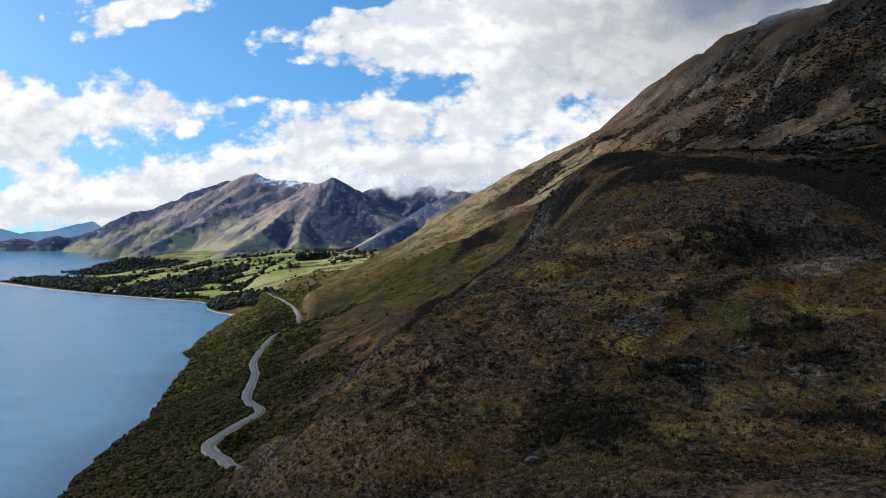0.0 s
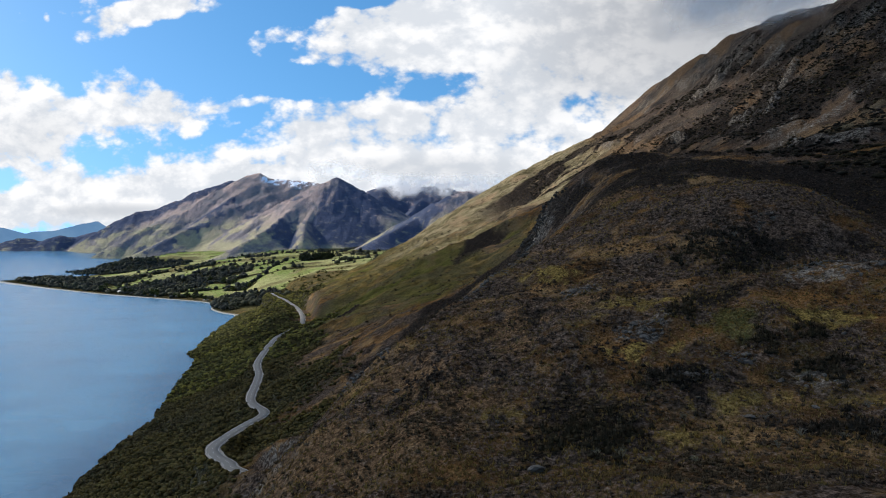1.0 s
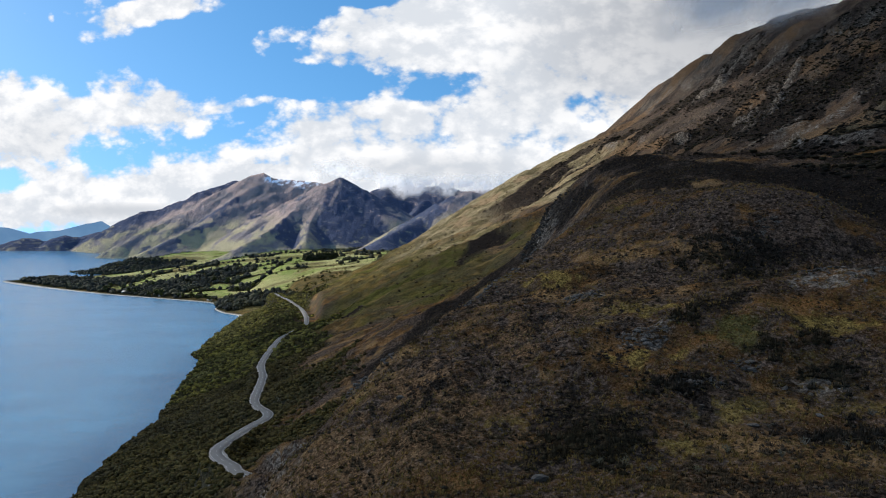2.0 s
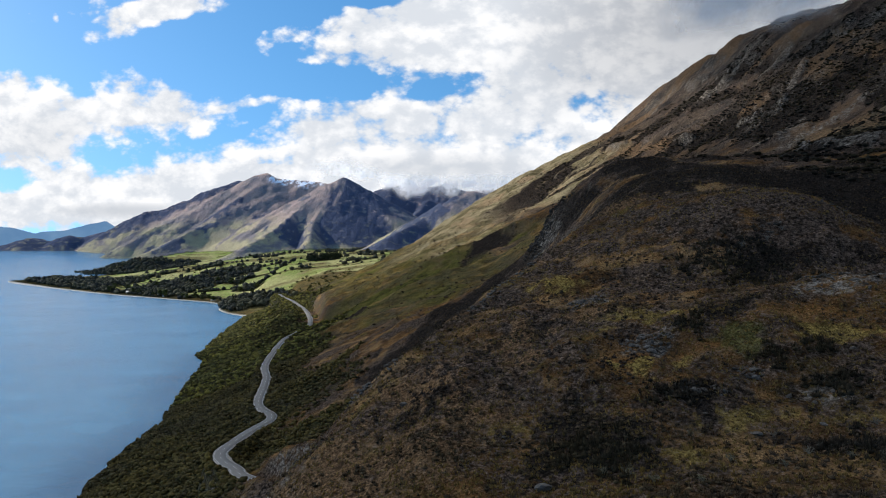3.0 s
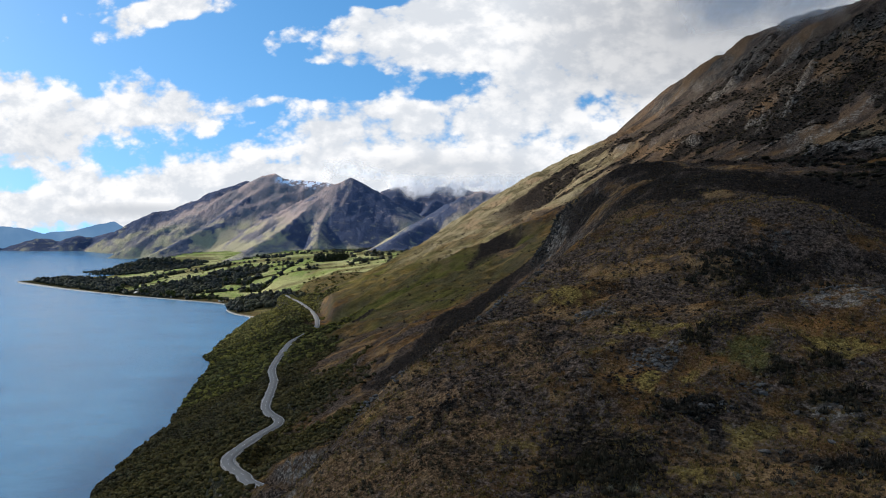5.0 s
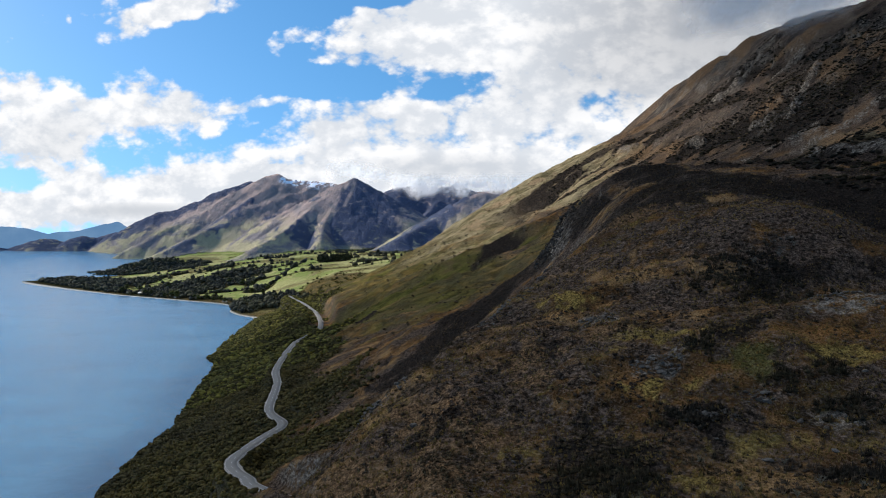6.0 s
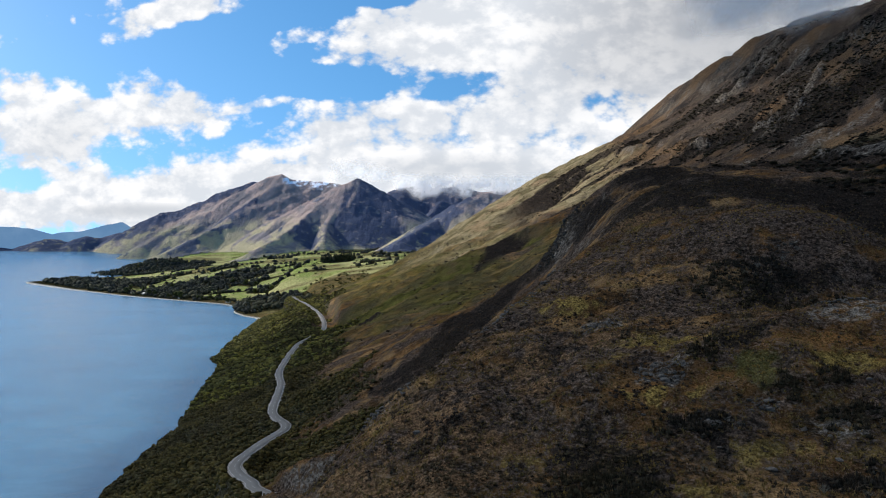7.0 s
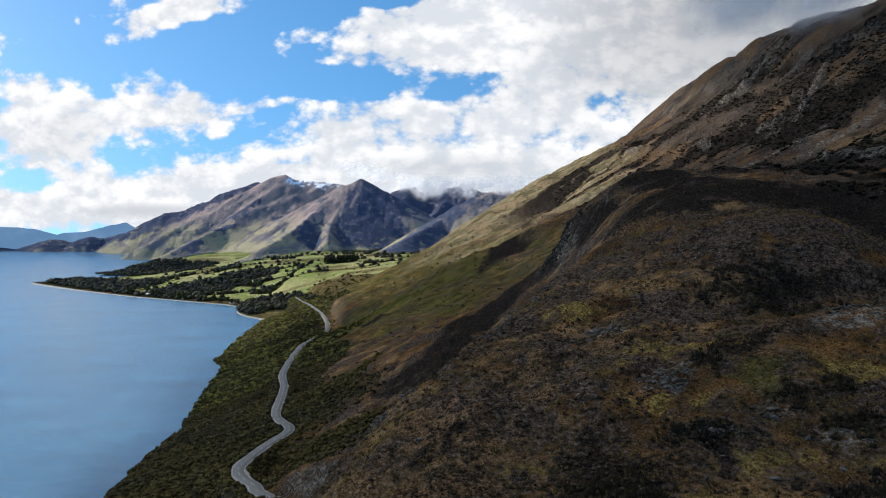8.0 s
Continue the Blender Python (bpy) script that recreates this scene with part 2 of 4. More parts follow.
RIDGES = (
    # fall of the flanks, and polylines of (x, y, z)
    (0.45, ((-2856, 3795, 136), (-2523, 4024, 89), (-2477, 4052, 111), (-2388, 4106, 143), (-2329, 4139, 140), (-2280, 4155, 124))),
    (0.60, ((-2281, 4109, 117), (-2223, 4141, 152), (-2180, 4163, 162), (-2108, 4201, 150), (-2014, 4224, 182), (-1895, 4246, 245),
            (-1786, 4293, 296), (-1699, 4328, 317), (-1590, 4369, 366), (-1459, 4415, 436), (-1316, 4512, 502))),
    (0.62, ((-1104, 4362, 529), (-1161, 4337, 517), (-1221, 4300, 478), (-1322, 4196, 402), (-1434, 4053, 308), (-1561, 3899, 205),
            (-1670, 3733, 116), (-1749, 3597, 44))),
    (0.50, ((-940, 4380, 484), (-1098, 4209, 373), (-1247, 3958, 249), (-1377, 3649, 139), (-1447, 3351, 55))),
    (0.65, ((-1104, 4362, 529), (-1036, 4358, 499), (-903, 4367, 489), (-763, 4333, 472), (-690, 4180, 432), (-600, 4005, 478))),
    (0.55, ((-600, 4005, 475), (-660, 3955, 440), (-776, 3617, 266), (-820, 3299, 161), (-890, 2969, 82))),
    (0.95, ((-600, 4005, 475), (-656, 3844, 378), (-664, 3660, 285), (-670, 3496, 216), (-633, 3239, 135))),
    (0.95, ((-600, 4005, 475), (-531, 4085, 438), (-447, 4156, 385), (-360, 4214, 315), (-240, 4273, 242), (-162, 4297, 187))),
    (0.80, ((-616, 4740, 403), (-501, 4753, 455), (-406, 4762, 488), (-272, 4772, 467), (-38, 4780, 493), (75, 4779, 449), (330, 4768, 466))),
    (0.60, ((-240, 4300, 250), (-150, 4600, 380))),
    (0.60, ((-107, 3148, 234), (-47, 3169, 293), (9, 3180, 323), (92, 3198, 341), (185, 3194, 323), (342, 3181, 317))),
    (0.50, ((-246, 2689, 134), (-165, 2895, 190), (-107, 3148, 234))),
)


def ridges(x, y):
    z = np.full(x.shape, -300.0)
    wx = x + 11 * fbm(x, y, 300, 4)
    wy = y + 11 * fbm(x + 900, y - 400, 300, 4)
    for fall, line in RIDGES:
        for (ax, ay, az), (bx, by, bz) in zip(line, line[1:]):
            lx, ly = bx - ax, by - ay
            s = np.clip(((wx - ax) * lx + (wy - ay) * ly) / (lx * lx + ly * ly), 0, 1)
            dist = np.hypot(wx - ax - s * lx, wy - ay - s * ly)
            h = az + (bz - az) * s - fall * (np.sqrt(dist * dist + 80) - 9)
            z = np.maximum(z, h)
    return z


ROAD = ((-40, 215, 52), (-70, 245.5, 49), (-76.2, 257, 48), (-83.7, 268, 47), (-89.8, 281.5, 45.5), (-92.5, 296, 44), (-93.3, 315, 42.5),
        (-92.9, 332, 41.5), (-91.7, 349, 40.5), (-90.4, 361, 40), (-93, 374, 39.5), (-101.7, 389, 39), (-109, 409, 38.5), (-118, 455, 37),
        (-127, 498, 36), (-140, 544, 35), (-152, 610, 33), (-164, 690, 31), (-170, 742, 30), (-163, 770, 33), (-157, 794, 36), (-167, 855, 38),
        (-189, 941, 39), (-215, 1023, 39), (-249, 1120, 39), (-273, 1177, 39), (-300, 1260, 38))


def spline(points, step):
    """Catmull-Rom through the points, at an even step."""
    p = np.array(points, float)
    p = np.vstack([2 * p[0] - p[1], p, 2 * p[-1] - p[-2]])
    out = []
    for k in range(1, len(p) - 2):
        for t in np.linspace(0, 1, 24, endpoint=False):
            a, b, c, d = p[k - 1:k + 3]
            out.append(0.5 * (2 * b + (c - a) * t + (2 * a - 5 * b + 4 * c - d) * t * t + (3 * b - a - 3 * c + d) * t ** 3))
    out.append(p[-2])
    out = np.array(out)
    s = np.concatenate([[0], np.cumsum(np.linalg.norm(np.diff(out, axis=0), axis=1))])
    q = np.arange(0, s[-1], step)
    return np.stack([np.interp(q, s, out[:, i]) for i in range(3)], 1)


road_line = spline(ROAD, 2.0)


def carve_road(x, y, z):
    """Cut the road's bench into the slope."""
    m = np.nonzero((x > -330) & (x < 0) & (y > 190) & (y < 1290))
    if not len(m[0]):
        return z
    px, py = x[m], y[m]
    best, height = np.full(px.shape, 1e9), np.zeros(px.shape)
    for k in range(0, len(road_line), 1):
        d2 = (px - road_line[k, 0]) ** 2 + (py - road_line[k, 1]) ** 2
        near = d2 < best
        best[near], height[near] = d2[near], road_line[k, 2]
    w = 1 - sstep(np.sqrt(best) / (1 + 0.9 * sstep(py, 782, 800)), 4.2, 11.0)
    z = z.copy()
    z[m] = z[m] * (1 - w) + (height - 0.25) * w
    return z


def land(x, y):
    """Height of the ground, and masks of what covers it."""
    a, d = near_range(x, y)
    b = low_land(x, y)
    c = ridges(x, y)
    r = np.hypot(x, y)
    inland = sstep(d, 15, 90) * sstep(1500 - y, 0, 300)
    rough_a = (3.5 + 6 * sstep(y, 420, 700)) * fbm(x, y, 130, 4, 0.5) + 2.4 * fbm(x, y, 26, 4, 0.55, True)
    high = sstep(d, 330, 560)
    rough_a = rough_a + high * (17 * fbm(x * 0.32 + 0.1 * y, y * 0.8, 115, 6, 0.58, True) - 2)
    rough_a = rough_a + 10 * sstep(y, 450, 650) * (1 - high) * fbm(x * 0.22 + 0.03 * y, y, 75, 4, 0.5, True)
    for k, rib in enumerate(RIBS):
        rough_a = rough_a + 5.0 * sstep(streak(x, y, *rib) + 0.5 * gnoise(x / 7 + k, y / 9), -0.2, 0.9)
    a = a + inland * rough_a * sstep(r, 20, 160)
    a = a + 1.2 * fbm(x, y, 18, 3) * sstep(d, -10, 20) * (y < 1400)
    along, across = -0.517 * x - 0.856 * y, 0.856 * x - 0.517 * y
    spurs = 20 * fbm(along * 0.20, across, 120, 5, 0.60, True) * sstep(-x, 680, 780) + 6 * fbm(x, y * 0.3, 90, 5, 0.6, True) * (1 - sstep(-x, 680, 780))
    c = c + sstep(c, 60, 200) * (1 - sstep(c, 400, 480)) * spurs
    c = c + sstep(c, 60, 240) * (5 * fbm(x * 0.8 - y * 0.3, y * 0.5, 110, 6, 0.62, True) + 1)
    b = b + 5 * fbm(x, y, 160, 4) * sstep(b, 3, 30)
    z = smax(smax(a, b, 6), c, 22)
    z = carve_road(x, y, z)
    return z, a, b, c, d


def oval(x, y, cx, cy, rx, ry, turn=0.0):
    c, q = math.cos(turn), math.sin(turn)
    u, v = (x - cx) * c + (y - cy) * q, (y - cy) * c - (x - cx) * q
    return 1 - np.sqrt((u / rx) ** 2 + (v / ry) ** 2)


WOODS = ((-720, 1850, 120, 190, 0), (-650, 2000, 130, 90, 0), (-1240, 2870, 230, 170, 0.2), (-405, 1450, 95, 130, 0.3),
         (-480, 1730, 42, 36, 0), (-355, 2025, 48, 34, 0), (-1010, 2120, 170, 110, 0.6))


def woods(x, y):
    """How thick with trees the low land is, above 0 where trees stand."""
    w = np.full(x.shape, -1.0)
    for cx, cy, rx, ry, turn in WOODS:
        w = np.maximum(w, oval(x, y, cx, cy, rx, ry, turn) * 2)
    f = (y - front_y(x)) * 0.8
    w = np.maximum(w, np.minimum(np.minimum(f - 14, 250 - f) / 60, np.minimum(-900 - x, 1700 + x) / 60))
    w = np.maximum(w, np.minimum(np.minimum(f - 16, 60 - f) / 40, np.minimum(-470 - x, x + 900) / 60) - 0.15)
    w = w + 0.7 * fbm(x, y, 70, 4)
    hedge = 0.036 - np.abs(gnoise(x * 0.35 / 110 + y * 0.15 / 110 + 3.7, (y - 0.45 * x) / 150 + 1.3)) + 0.10 * gnoise(x / 60, y / 60)
    return np.maximum(w, np.where((y > 1700) & (x > -1000), hedge * 6, -1))


# thickets of dark scrub: centre, half-widths, turn
DARK = ((20, 112, 11, 9, 0), (39, 121, 8, 4, 0), (60, 107, 9, 5, 0), (82, 179, 24, 6, 0.3), (54, 146, 10, 4, 0.3), (138, 275, 40, 45, 0),
        (95, 305, 40, 22, 0), (190, 400, 80, 60, 0.3), (19, 400, 12, 60, -0.2), (40, 800, 22, 95, -0.38), (-95, 655, 16, 40, -0.3),
        (14, 151, 9, 5, 0), (300, 720, 70, 130, 0.2), (-5, 128, 7, 5, 0), (330, 1000, 40, 160, 0.3), (70, 262, 30, 20, 0.4))


# olive grass, grey-brown heath and rust-brown tussock on the near hill: centre, half-widths
OLIVE = ((69, 135, 8, 4), (36, 148, 12, 5), (34, 131, 8, 3), (8, 118, 6, 3), (32, 106, 6, 3), (25, 180, 7, 9), (62, 114, 6, 2), (46, 116, 7, 3))
HEATH = ((71, 205, 48, 30), (9, 132, 10, 14), (0, 142, 14, 10), (18, 122, 9, 8), (73, 178, 14, 12), (45, 172, 16, 12), (98, 176, 20, 14))
RUSTY = ((13, 139, 5, 6), (-9, 113, 15, 9), (27, 153, 6, 4), (56, 248, 14, 12), (-24, 122, 14, 8), (14, 150, 7, 6), (2, 124, 9, 7), (-8, 136, 8, 8))


def spots(x, y, ovals, ragged):
    out = 0 * x
    for cx, cy, rx, ry in ovals:
        out = np.maximum(out, sstep(oval(x, y, cx, cy, rx, ry) + ragged, 0, 0.5))
    return out


def covers(x, y, z, a, b, c, d, steep):
    low = (b > a) & (b > c)
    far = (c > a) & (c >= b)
    near = ~low & ~far
    wob = fbm(x, y, 90, 4)
    wood = sstep(woods(x, y), -0.05, 0.12)
    bush = near * sstep(112 + 22 * sstep(y, 600, 720) + 70 * wob - d, -10, 14) * sstep(y, 150, 250) * (1 - sstep(y, 1250, 1350))
    bush = np.maximum(bush, low * wood)
    grass = sstep(y + 200 * wob, 480, 700) * sstep(d + 60 * wob, 100, 160) * sstep(360 + 110 * wob - d, -20, 60) * (0.55 + 0.45 * sstep(fbm(x * 0.4, y, 80, 4), -0.15, 0.15))
    green = near * grass + near * 0.7 * sstep(oval(x, y, 53, 135, 5.5, 5.5) + 0.8 * fbm(x, y, 4, 4, 0.65), 0, 0.5)
    meadow = low * sstep(b, 3, 8) * (1 - wood)
    field = meadow * (0.35 + 0.65 * sstep(fbm(x * 0.5, y, 240, 3) + 0.2, 0.0, 0.12)) * (1 - 0.75 * sstep(b + 30 * wob, 84, 100)) * (1 - sstep(oval(x, y, -255, 1400, 95, 240, 0.2) + 0.6 * wob, 0, 0.3))
    rock = near * (sstep(steep + 0.4 * wob, 1.05, 1.5) + 0.22 * sstep(d + 120 * wob, 420, 560) * sstep(fbm(x * 0.3 + 0.1 * y, y, 55, 6, 0.62), 0.08, 0.26))
    rock = rock * (1 - 0.75 * (d < 150) * (y > 250)) + near * 0.2 * sstep(oval(x, y, 48, 388, 16, 40), 0, 0.4)
    for cx, cy, rx, ry in ((37, 137, 6, 4), (30, 165, 6, 4), (80, 152, 11, 4), (-20, 155, 5, 6), (60, 120, 5, 3), (278, 566, 46, 7), (250, 600, 40, 6)):
        rock = rock + near * 1.5 * sstep(oval(x, y, cx, cy, rx, ry) + 0.5 * gnoise(x / 3, y / 3) + 0.5 * gnoise(x / 9, y / 6), 0, 0.4)
    for rib in RIBS:
        rock = rock + near * 1.3 * sstep(streak(x, y, *rib) + 0.6 * gnoise(x / 5, y / 7) + 0.5 * gnoise(x / 14, y / 11), 0.1, 0.6)
    snow = far * sstep(z + 60 * wob, 440, 470) * (1 - sstep(z + 25 * wob, 500, 512)) * sstep(y, 4250, 4300) * sstep(-x, 740, 800) * sstep(1100 + x, 0, 40)
    dark = 0 * x
    for cx, cy, rx, ry, turn in DARK:
        dark = np.maximum(dark, sstep(oval(x, y, cx, cy, rx, ry, turn) + 1.2 * fbm(x, y, 0.7 * max(rx, ry), 5, 0.65), 0, 0.6))
    belts = sstep(fbm(x * 0.35 - 0.15 * y, y * 0.9 + 500, 95, 6, 0.66), -0.06, 0.08) * sstep(d, 330, 430) * (1 - sstep(y + 0.9 * d, 1560, 1660))
    for belt in BELTS:
        dark = np.maximum(dark, sstep(streak(x, y, *belt) + 0.9 * fbm(x, y, 16, 4, 0.6), 0.0, 0.4))
    dark = np.maximum(dark, belts) * near
    # dark scrub on the far faces, with their shade put into the colour too
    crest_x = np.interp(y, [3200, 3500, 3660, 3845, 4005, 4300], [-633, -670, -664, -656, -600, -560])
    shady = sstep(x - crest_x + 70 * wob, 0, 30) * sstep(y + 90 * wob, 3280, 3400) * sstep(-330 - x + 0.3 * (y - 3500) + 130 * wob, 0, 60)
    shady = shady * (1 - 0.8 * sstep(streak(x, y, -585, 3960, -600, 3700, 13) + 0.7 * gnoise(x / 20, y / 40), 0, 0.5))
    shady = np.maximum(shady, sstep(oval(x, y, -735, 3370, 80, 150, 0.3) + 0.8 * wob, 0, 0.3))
    for shady_scrub in ((-2523, 4024, -2108, 4201, 190), (-2014, 4224, -1590, 4369, 170), (-1590, 4369, -1316, 4512, 130), (-1330, 3890, -1180, 4060, 26), (-1040, 3900, -900, 3990, 34), (-246, 2689, -107, 3148, 130), (-107, 3148, -30, 3160, 60)):
        shady = np.maximum(shady, sstep(streak(x, y, *shady_scrub) + 0.7 * wob, 0.0, 0.35))
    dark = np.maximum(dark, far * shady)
    rust = 0 * x
    for strip in RUSTS:
        rust = np.maximum(rust, sstep(streak(x, y, *strip) + 0.8 * fbm(x, y, 22, 4, 0.6), 0.0, 0.5))
    ragged = 0.5 * fbm(x, y, 14, 3, 0.6) + 1.1 * fbm(x, y, 4, 4, 0.65)
    rust = np.maximum(0.75 * rust, spots(x, y, RUSTY, ragged))
    return {"rust": near * rust, "olive": near * spots(x, y, OLIVE, ragged), "heath": near * spots(x, y, HEATH, ragged), "bush": np.clip(bush, 0, 1), "green": np.clip(green * (1 - np.clip(dark, 0, 1)) + 0.5 * low * (1 - field), 0, 1), "field": np.clip(field, 0, 1),
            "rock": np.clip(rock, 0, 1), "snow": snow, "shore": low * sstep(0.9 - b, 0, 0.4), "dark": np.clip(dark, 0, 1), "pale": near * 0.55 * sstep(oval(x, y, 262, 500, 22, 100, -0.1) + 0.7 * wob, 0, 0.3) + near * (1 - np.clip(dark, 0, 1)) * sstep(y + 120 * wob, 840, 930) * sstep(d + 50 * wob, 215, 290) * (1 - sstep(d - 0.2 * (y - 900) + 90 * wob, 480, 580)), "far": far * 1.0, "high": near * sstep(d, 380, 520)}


def grid_object(name, xs, ys, zs, rows, cols, wrap):
    """A sheet of quads from rows x cols of points."""
    verts = np.stack([xs.ravel(), ys.ravel(), zs.ravel()], 1).astype(np.float32)
    i = np.arange(rows - 1)[:, None] * cols
    j = np.arange(cols if wrap else cols - 1)[None, :]
    j2 = (j + 1) % cols
    quads = np.stack([i + j, i + j2, i + cols + j2, i + cols + j], -1).reshape(-1, 4).astype(np.int32)
    me = bpy.data.meshes.new(name)
    me.vertices.add(len(verts))
    me.vertices.foreach_set("co", verts.ravel())
    me.loops.add(quads.size)
    me.loops.foreach_set("vertex_index", quads.ravel())
    me.polygons.add(len(quads))
    me.polygons.foreach_set("loop_start", np.arange(0, quads.size, 4, dtype=np.int32))
    me.update(calc_edges=True)
    me.shade_smooth()
    return new(name, me)


def set_cover(me, name, values):
    at = me.attributes.new(name, "FLOAT", "POINT")
    at.data.foreach_set("value", np.ascontiguousarray(values, np.float32).ravel())


# ---------------------------------------------------------------- materials
def material(name):
    mat = bpy.data.materials.new(name)
    mat.use_nodes = True
    return mat, Nodes(mat.node_tree)


def finish(mat, n, color, rough=0.9, bump=None, strength=0.5, distance=0.3, spec=0.25):
    p = n.add("ShaderNodeBsdfPrincipled", Base_Color=color, Roughness=rough)
    n.set(p, "Specular_IOR_Level", spec)
    if bump is not None:
        b = n.add("ShaderNodeBump", Strength=strength, Distance=distance, Height=bump)
        n.set(p, "Normal", b.outputs[0])
    n.add("ShaderNodeOutputMaterial", Surface=p.outputs[0])
    return mat


def attr(n, name):
    a = n.add("ShaderNodeAttribute")
    a.attribute_name = name
    return a.outputs["Fac"]


def ground_material():
    mat, n = material("ground")
    pos = n.add("ShaderNodeNewGeometry").outputs["Position"]
    big = n.noise(pos, 0.013, 5, 0.6)
    mid = n.noise(n.scaled(pos, (0.7, 1.3, 1.0)), 0.085, 7, 0.62)
    fine = n.noise(pos, 0.9, 7, 0.68)
    speck = n.noise(pos, 2.2, 7, 0.75)
    # brown tussock, tan seed heads, dark low scrub
    tuss = n.mix(n.ramp(mid, 0.40, 0.60), rgb(0.050, 0.029, 0.014), rgb(0.128, 0.066, 0.023))
    tan = n.mix(fine, rgb(0.102, 0.061, 0.027), rgb(0.210, 0.132, 0.064))
    col = n.mix(n.ramp(n.m("ADD", n.m("MULTIPLY", big, 0.45), n.m("MULTIPLY", mid, 0.55)), 0.49, 0.58), tuss, tan)
    col = n.mix(n.m("MULTIPLY", n.ramp(n.noise(pos, 0.055, 6, 0.6), 0.54, 0.64), n.ramp(fine, 0.35, 0.6)), col, rgb(0.084, 0.062, 0.018))
    scrub = n.mix(n.ramp(fine, 0.35, 0.65), rgb(0.010, 0.0078, 0.0062), rgb(0.090, 0.066, 0.051))
    scrub = n.mix(n.m("MULTIPLY", attr(n, "dark"), 0.75), scrub, rgb(0.007, 0.0065, 0.006))
    patchy = n.m("ADD", n.m("MULTIPLY", n.noise(n.scaled(pos, (0.8, 1.2, 1.0)), 0.06, 9, 0.68), 0.60), n.m("MULTIPLY", speck, 0.40))
    sour = n.mix(n.ramp(fine, 0.30, 0.65), rgb(0.066, 0.048, 0.015), rgb(0.175, 0.126, 0.040))
    col = n.mix(n.m("MULTIPLY", attr(n, "olive"), n.ramp(speck, 0.32, 0.50), clamp=True), col, sour)
    thick = n.m("ADD", patchy, n.m("ADD", n.m("MULTIPLY", attr(n, "dark"), 0.16), n.m("ADD", n.m("MULTIPLY", attr(n, "heath"), 0.06), n.m("MULTIPLY", attr(n, "olive"), -0.05))))
    col = n.mix(n.ramp(thick, 0.465, 0.535), col, scrub)
    # grassy slopes
    green = n.mix(n.ramp(mid, 0.35, 0.65), rgb(0.036, 0.035, 0.010), rgb(0.074, 0.069, 0.019))
    green = n.mix(n.ramp(n.noise(pos, 0.03, 5, 0.6), 0.52, 0.70), green, rgb(0.076, 0.056, 0.026))
    col = n.mix(n.m("MULTIPLY", attr(n, "green"), n.ramp(fine, 0.22, 0.46), clamp=True), col, green)
    dry = n.mix(n.ramp(n.noise(n.scaled(pos, (0.5, 1.3, 1.0)), 0.05, 7, 0.65), 0.40, 0.60), rgb(0.172, 0.140, 0.084), rgb(0.068, 0.057, 0.030))
    dry = n.mix(n.ramp(n.noise(pos, 0.018, 5, 0.6), 0.50, 0.60), dry, rgb(0.165, 0.118, 0.070))
    col = n.mix(n.m("MULTIPLY", attr(n, "pale"), n.ramp(fine, 0.28, 0.46), clamp=True), col, dry)
    dull = n.mix(n.ramp(n.noise(n.scaled(pos, (0.35, 1.2, 1.0)), 0.03, 7, 0.66), 0.40, 0.60), rgb(0.052, 0.040, 0.030), rgb(0.021, 0.0185, 0.017))
    dull = n.mix(n.ramp(n.noise(pos, 0.012, 5, 0.55), 0.50, 0.60), dull, rgb(0.074, 0.048, 0.030))
    dull = n.mix(n.ramp(n.m("ADD", patchy, n.m("MULTIPLY", attr(n, "dark"), 0.16)), 0.50, 0.56), dull, scrub)
    col = n.mix(n.m("MULTIPLY", attr(n, "high"), n.m("SUBTRACT", 1.0, attr(n, "pale")), clamp=True), col, dull)
    rusty = n.mix(n.ramp(fine, 0.35, 0.65), rgb(0.055, 0.034, 0.019), rgb(0.128, 0.080, 0.044))
    col = n.mix(n.m("MULTIPLY", attr(n, "rust"), n.ramp(fine, 0.25, 0.50), clamp=True), col, rusty)
    # far mountain: bleached tussock and grey schist, blue haze put into their colours
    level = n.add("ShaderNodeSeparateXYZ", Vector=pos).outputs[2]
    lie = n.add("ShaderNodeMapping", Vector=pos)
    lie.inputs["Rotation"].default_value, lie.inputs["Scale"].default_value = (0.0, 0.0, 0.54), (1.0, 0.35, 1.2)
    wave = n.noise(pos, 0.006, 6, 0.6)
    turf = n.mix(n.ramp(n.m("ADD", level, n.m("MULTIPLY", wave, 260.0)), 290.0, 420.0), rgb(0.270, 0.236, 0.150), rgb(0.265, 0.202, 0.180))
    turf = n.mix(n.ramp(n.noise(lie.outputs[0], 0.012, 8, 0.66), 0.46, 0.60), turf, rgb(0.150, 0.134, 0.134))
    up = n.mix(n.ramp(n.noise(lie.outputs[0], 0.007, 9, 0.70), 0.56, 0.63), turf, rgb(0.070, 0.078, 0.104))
    # far scrub and shaded faces, both darkened in the base colour
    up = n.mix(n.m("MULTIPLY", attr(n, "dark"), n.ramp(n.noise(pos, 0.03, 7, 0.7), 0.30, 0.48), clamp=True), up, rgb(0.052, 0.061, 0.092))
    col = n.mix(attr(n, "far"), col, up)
    field = n.mix(n.ramp(n.noise(pos, 0.008, 4, 0.5), 0.42, 0.58), rgb(0.135, 0.165, 0.048), rgb(0.220, 0.210, 0.092))
    field = n.mix(n.ramp(n.noise(pos, 0.03, 6, 0.6), 0.52, 0.68), field, rgb(0.20, 0.18, 0.085))
    col = n.mix(attr(n, "field"), col, field)
    bush = n.mix(n.ramp(n.noise(pos, 0.35, 5, 0.6), 0.35, 0.65), rgb(0.010, 0.0095, 0.005), rgb(0.028, 0.026, 0.012))
    col = n.mix(attr(n, "bush"), col, bush)
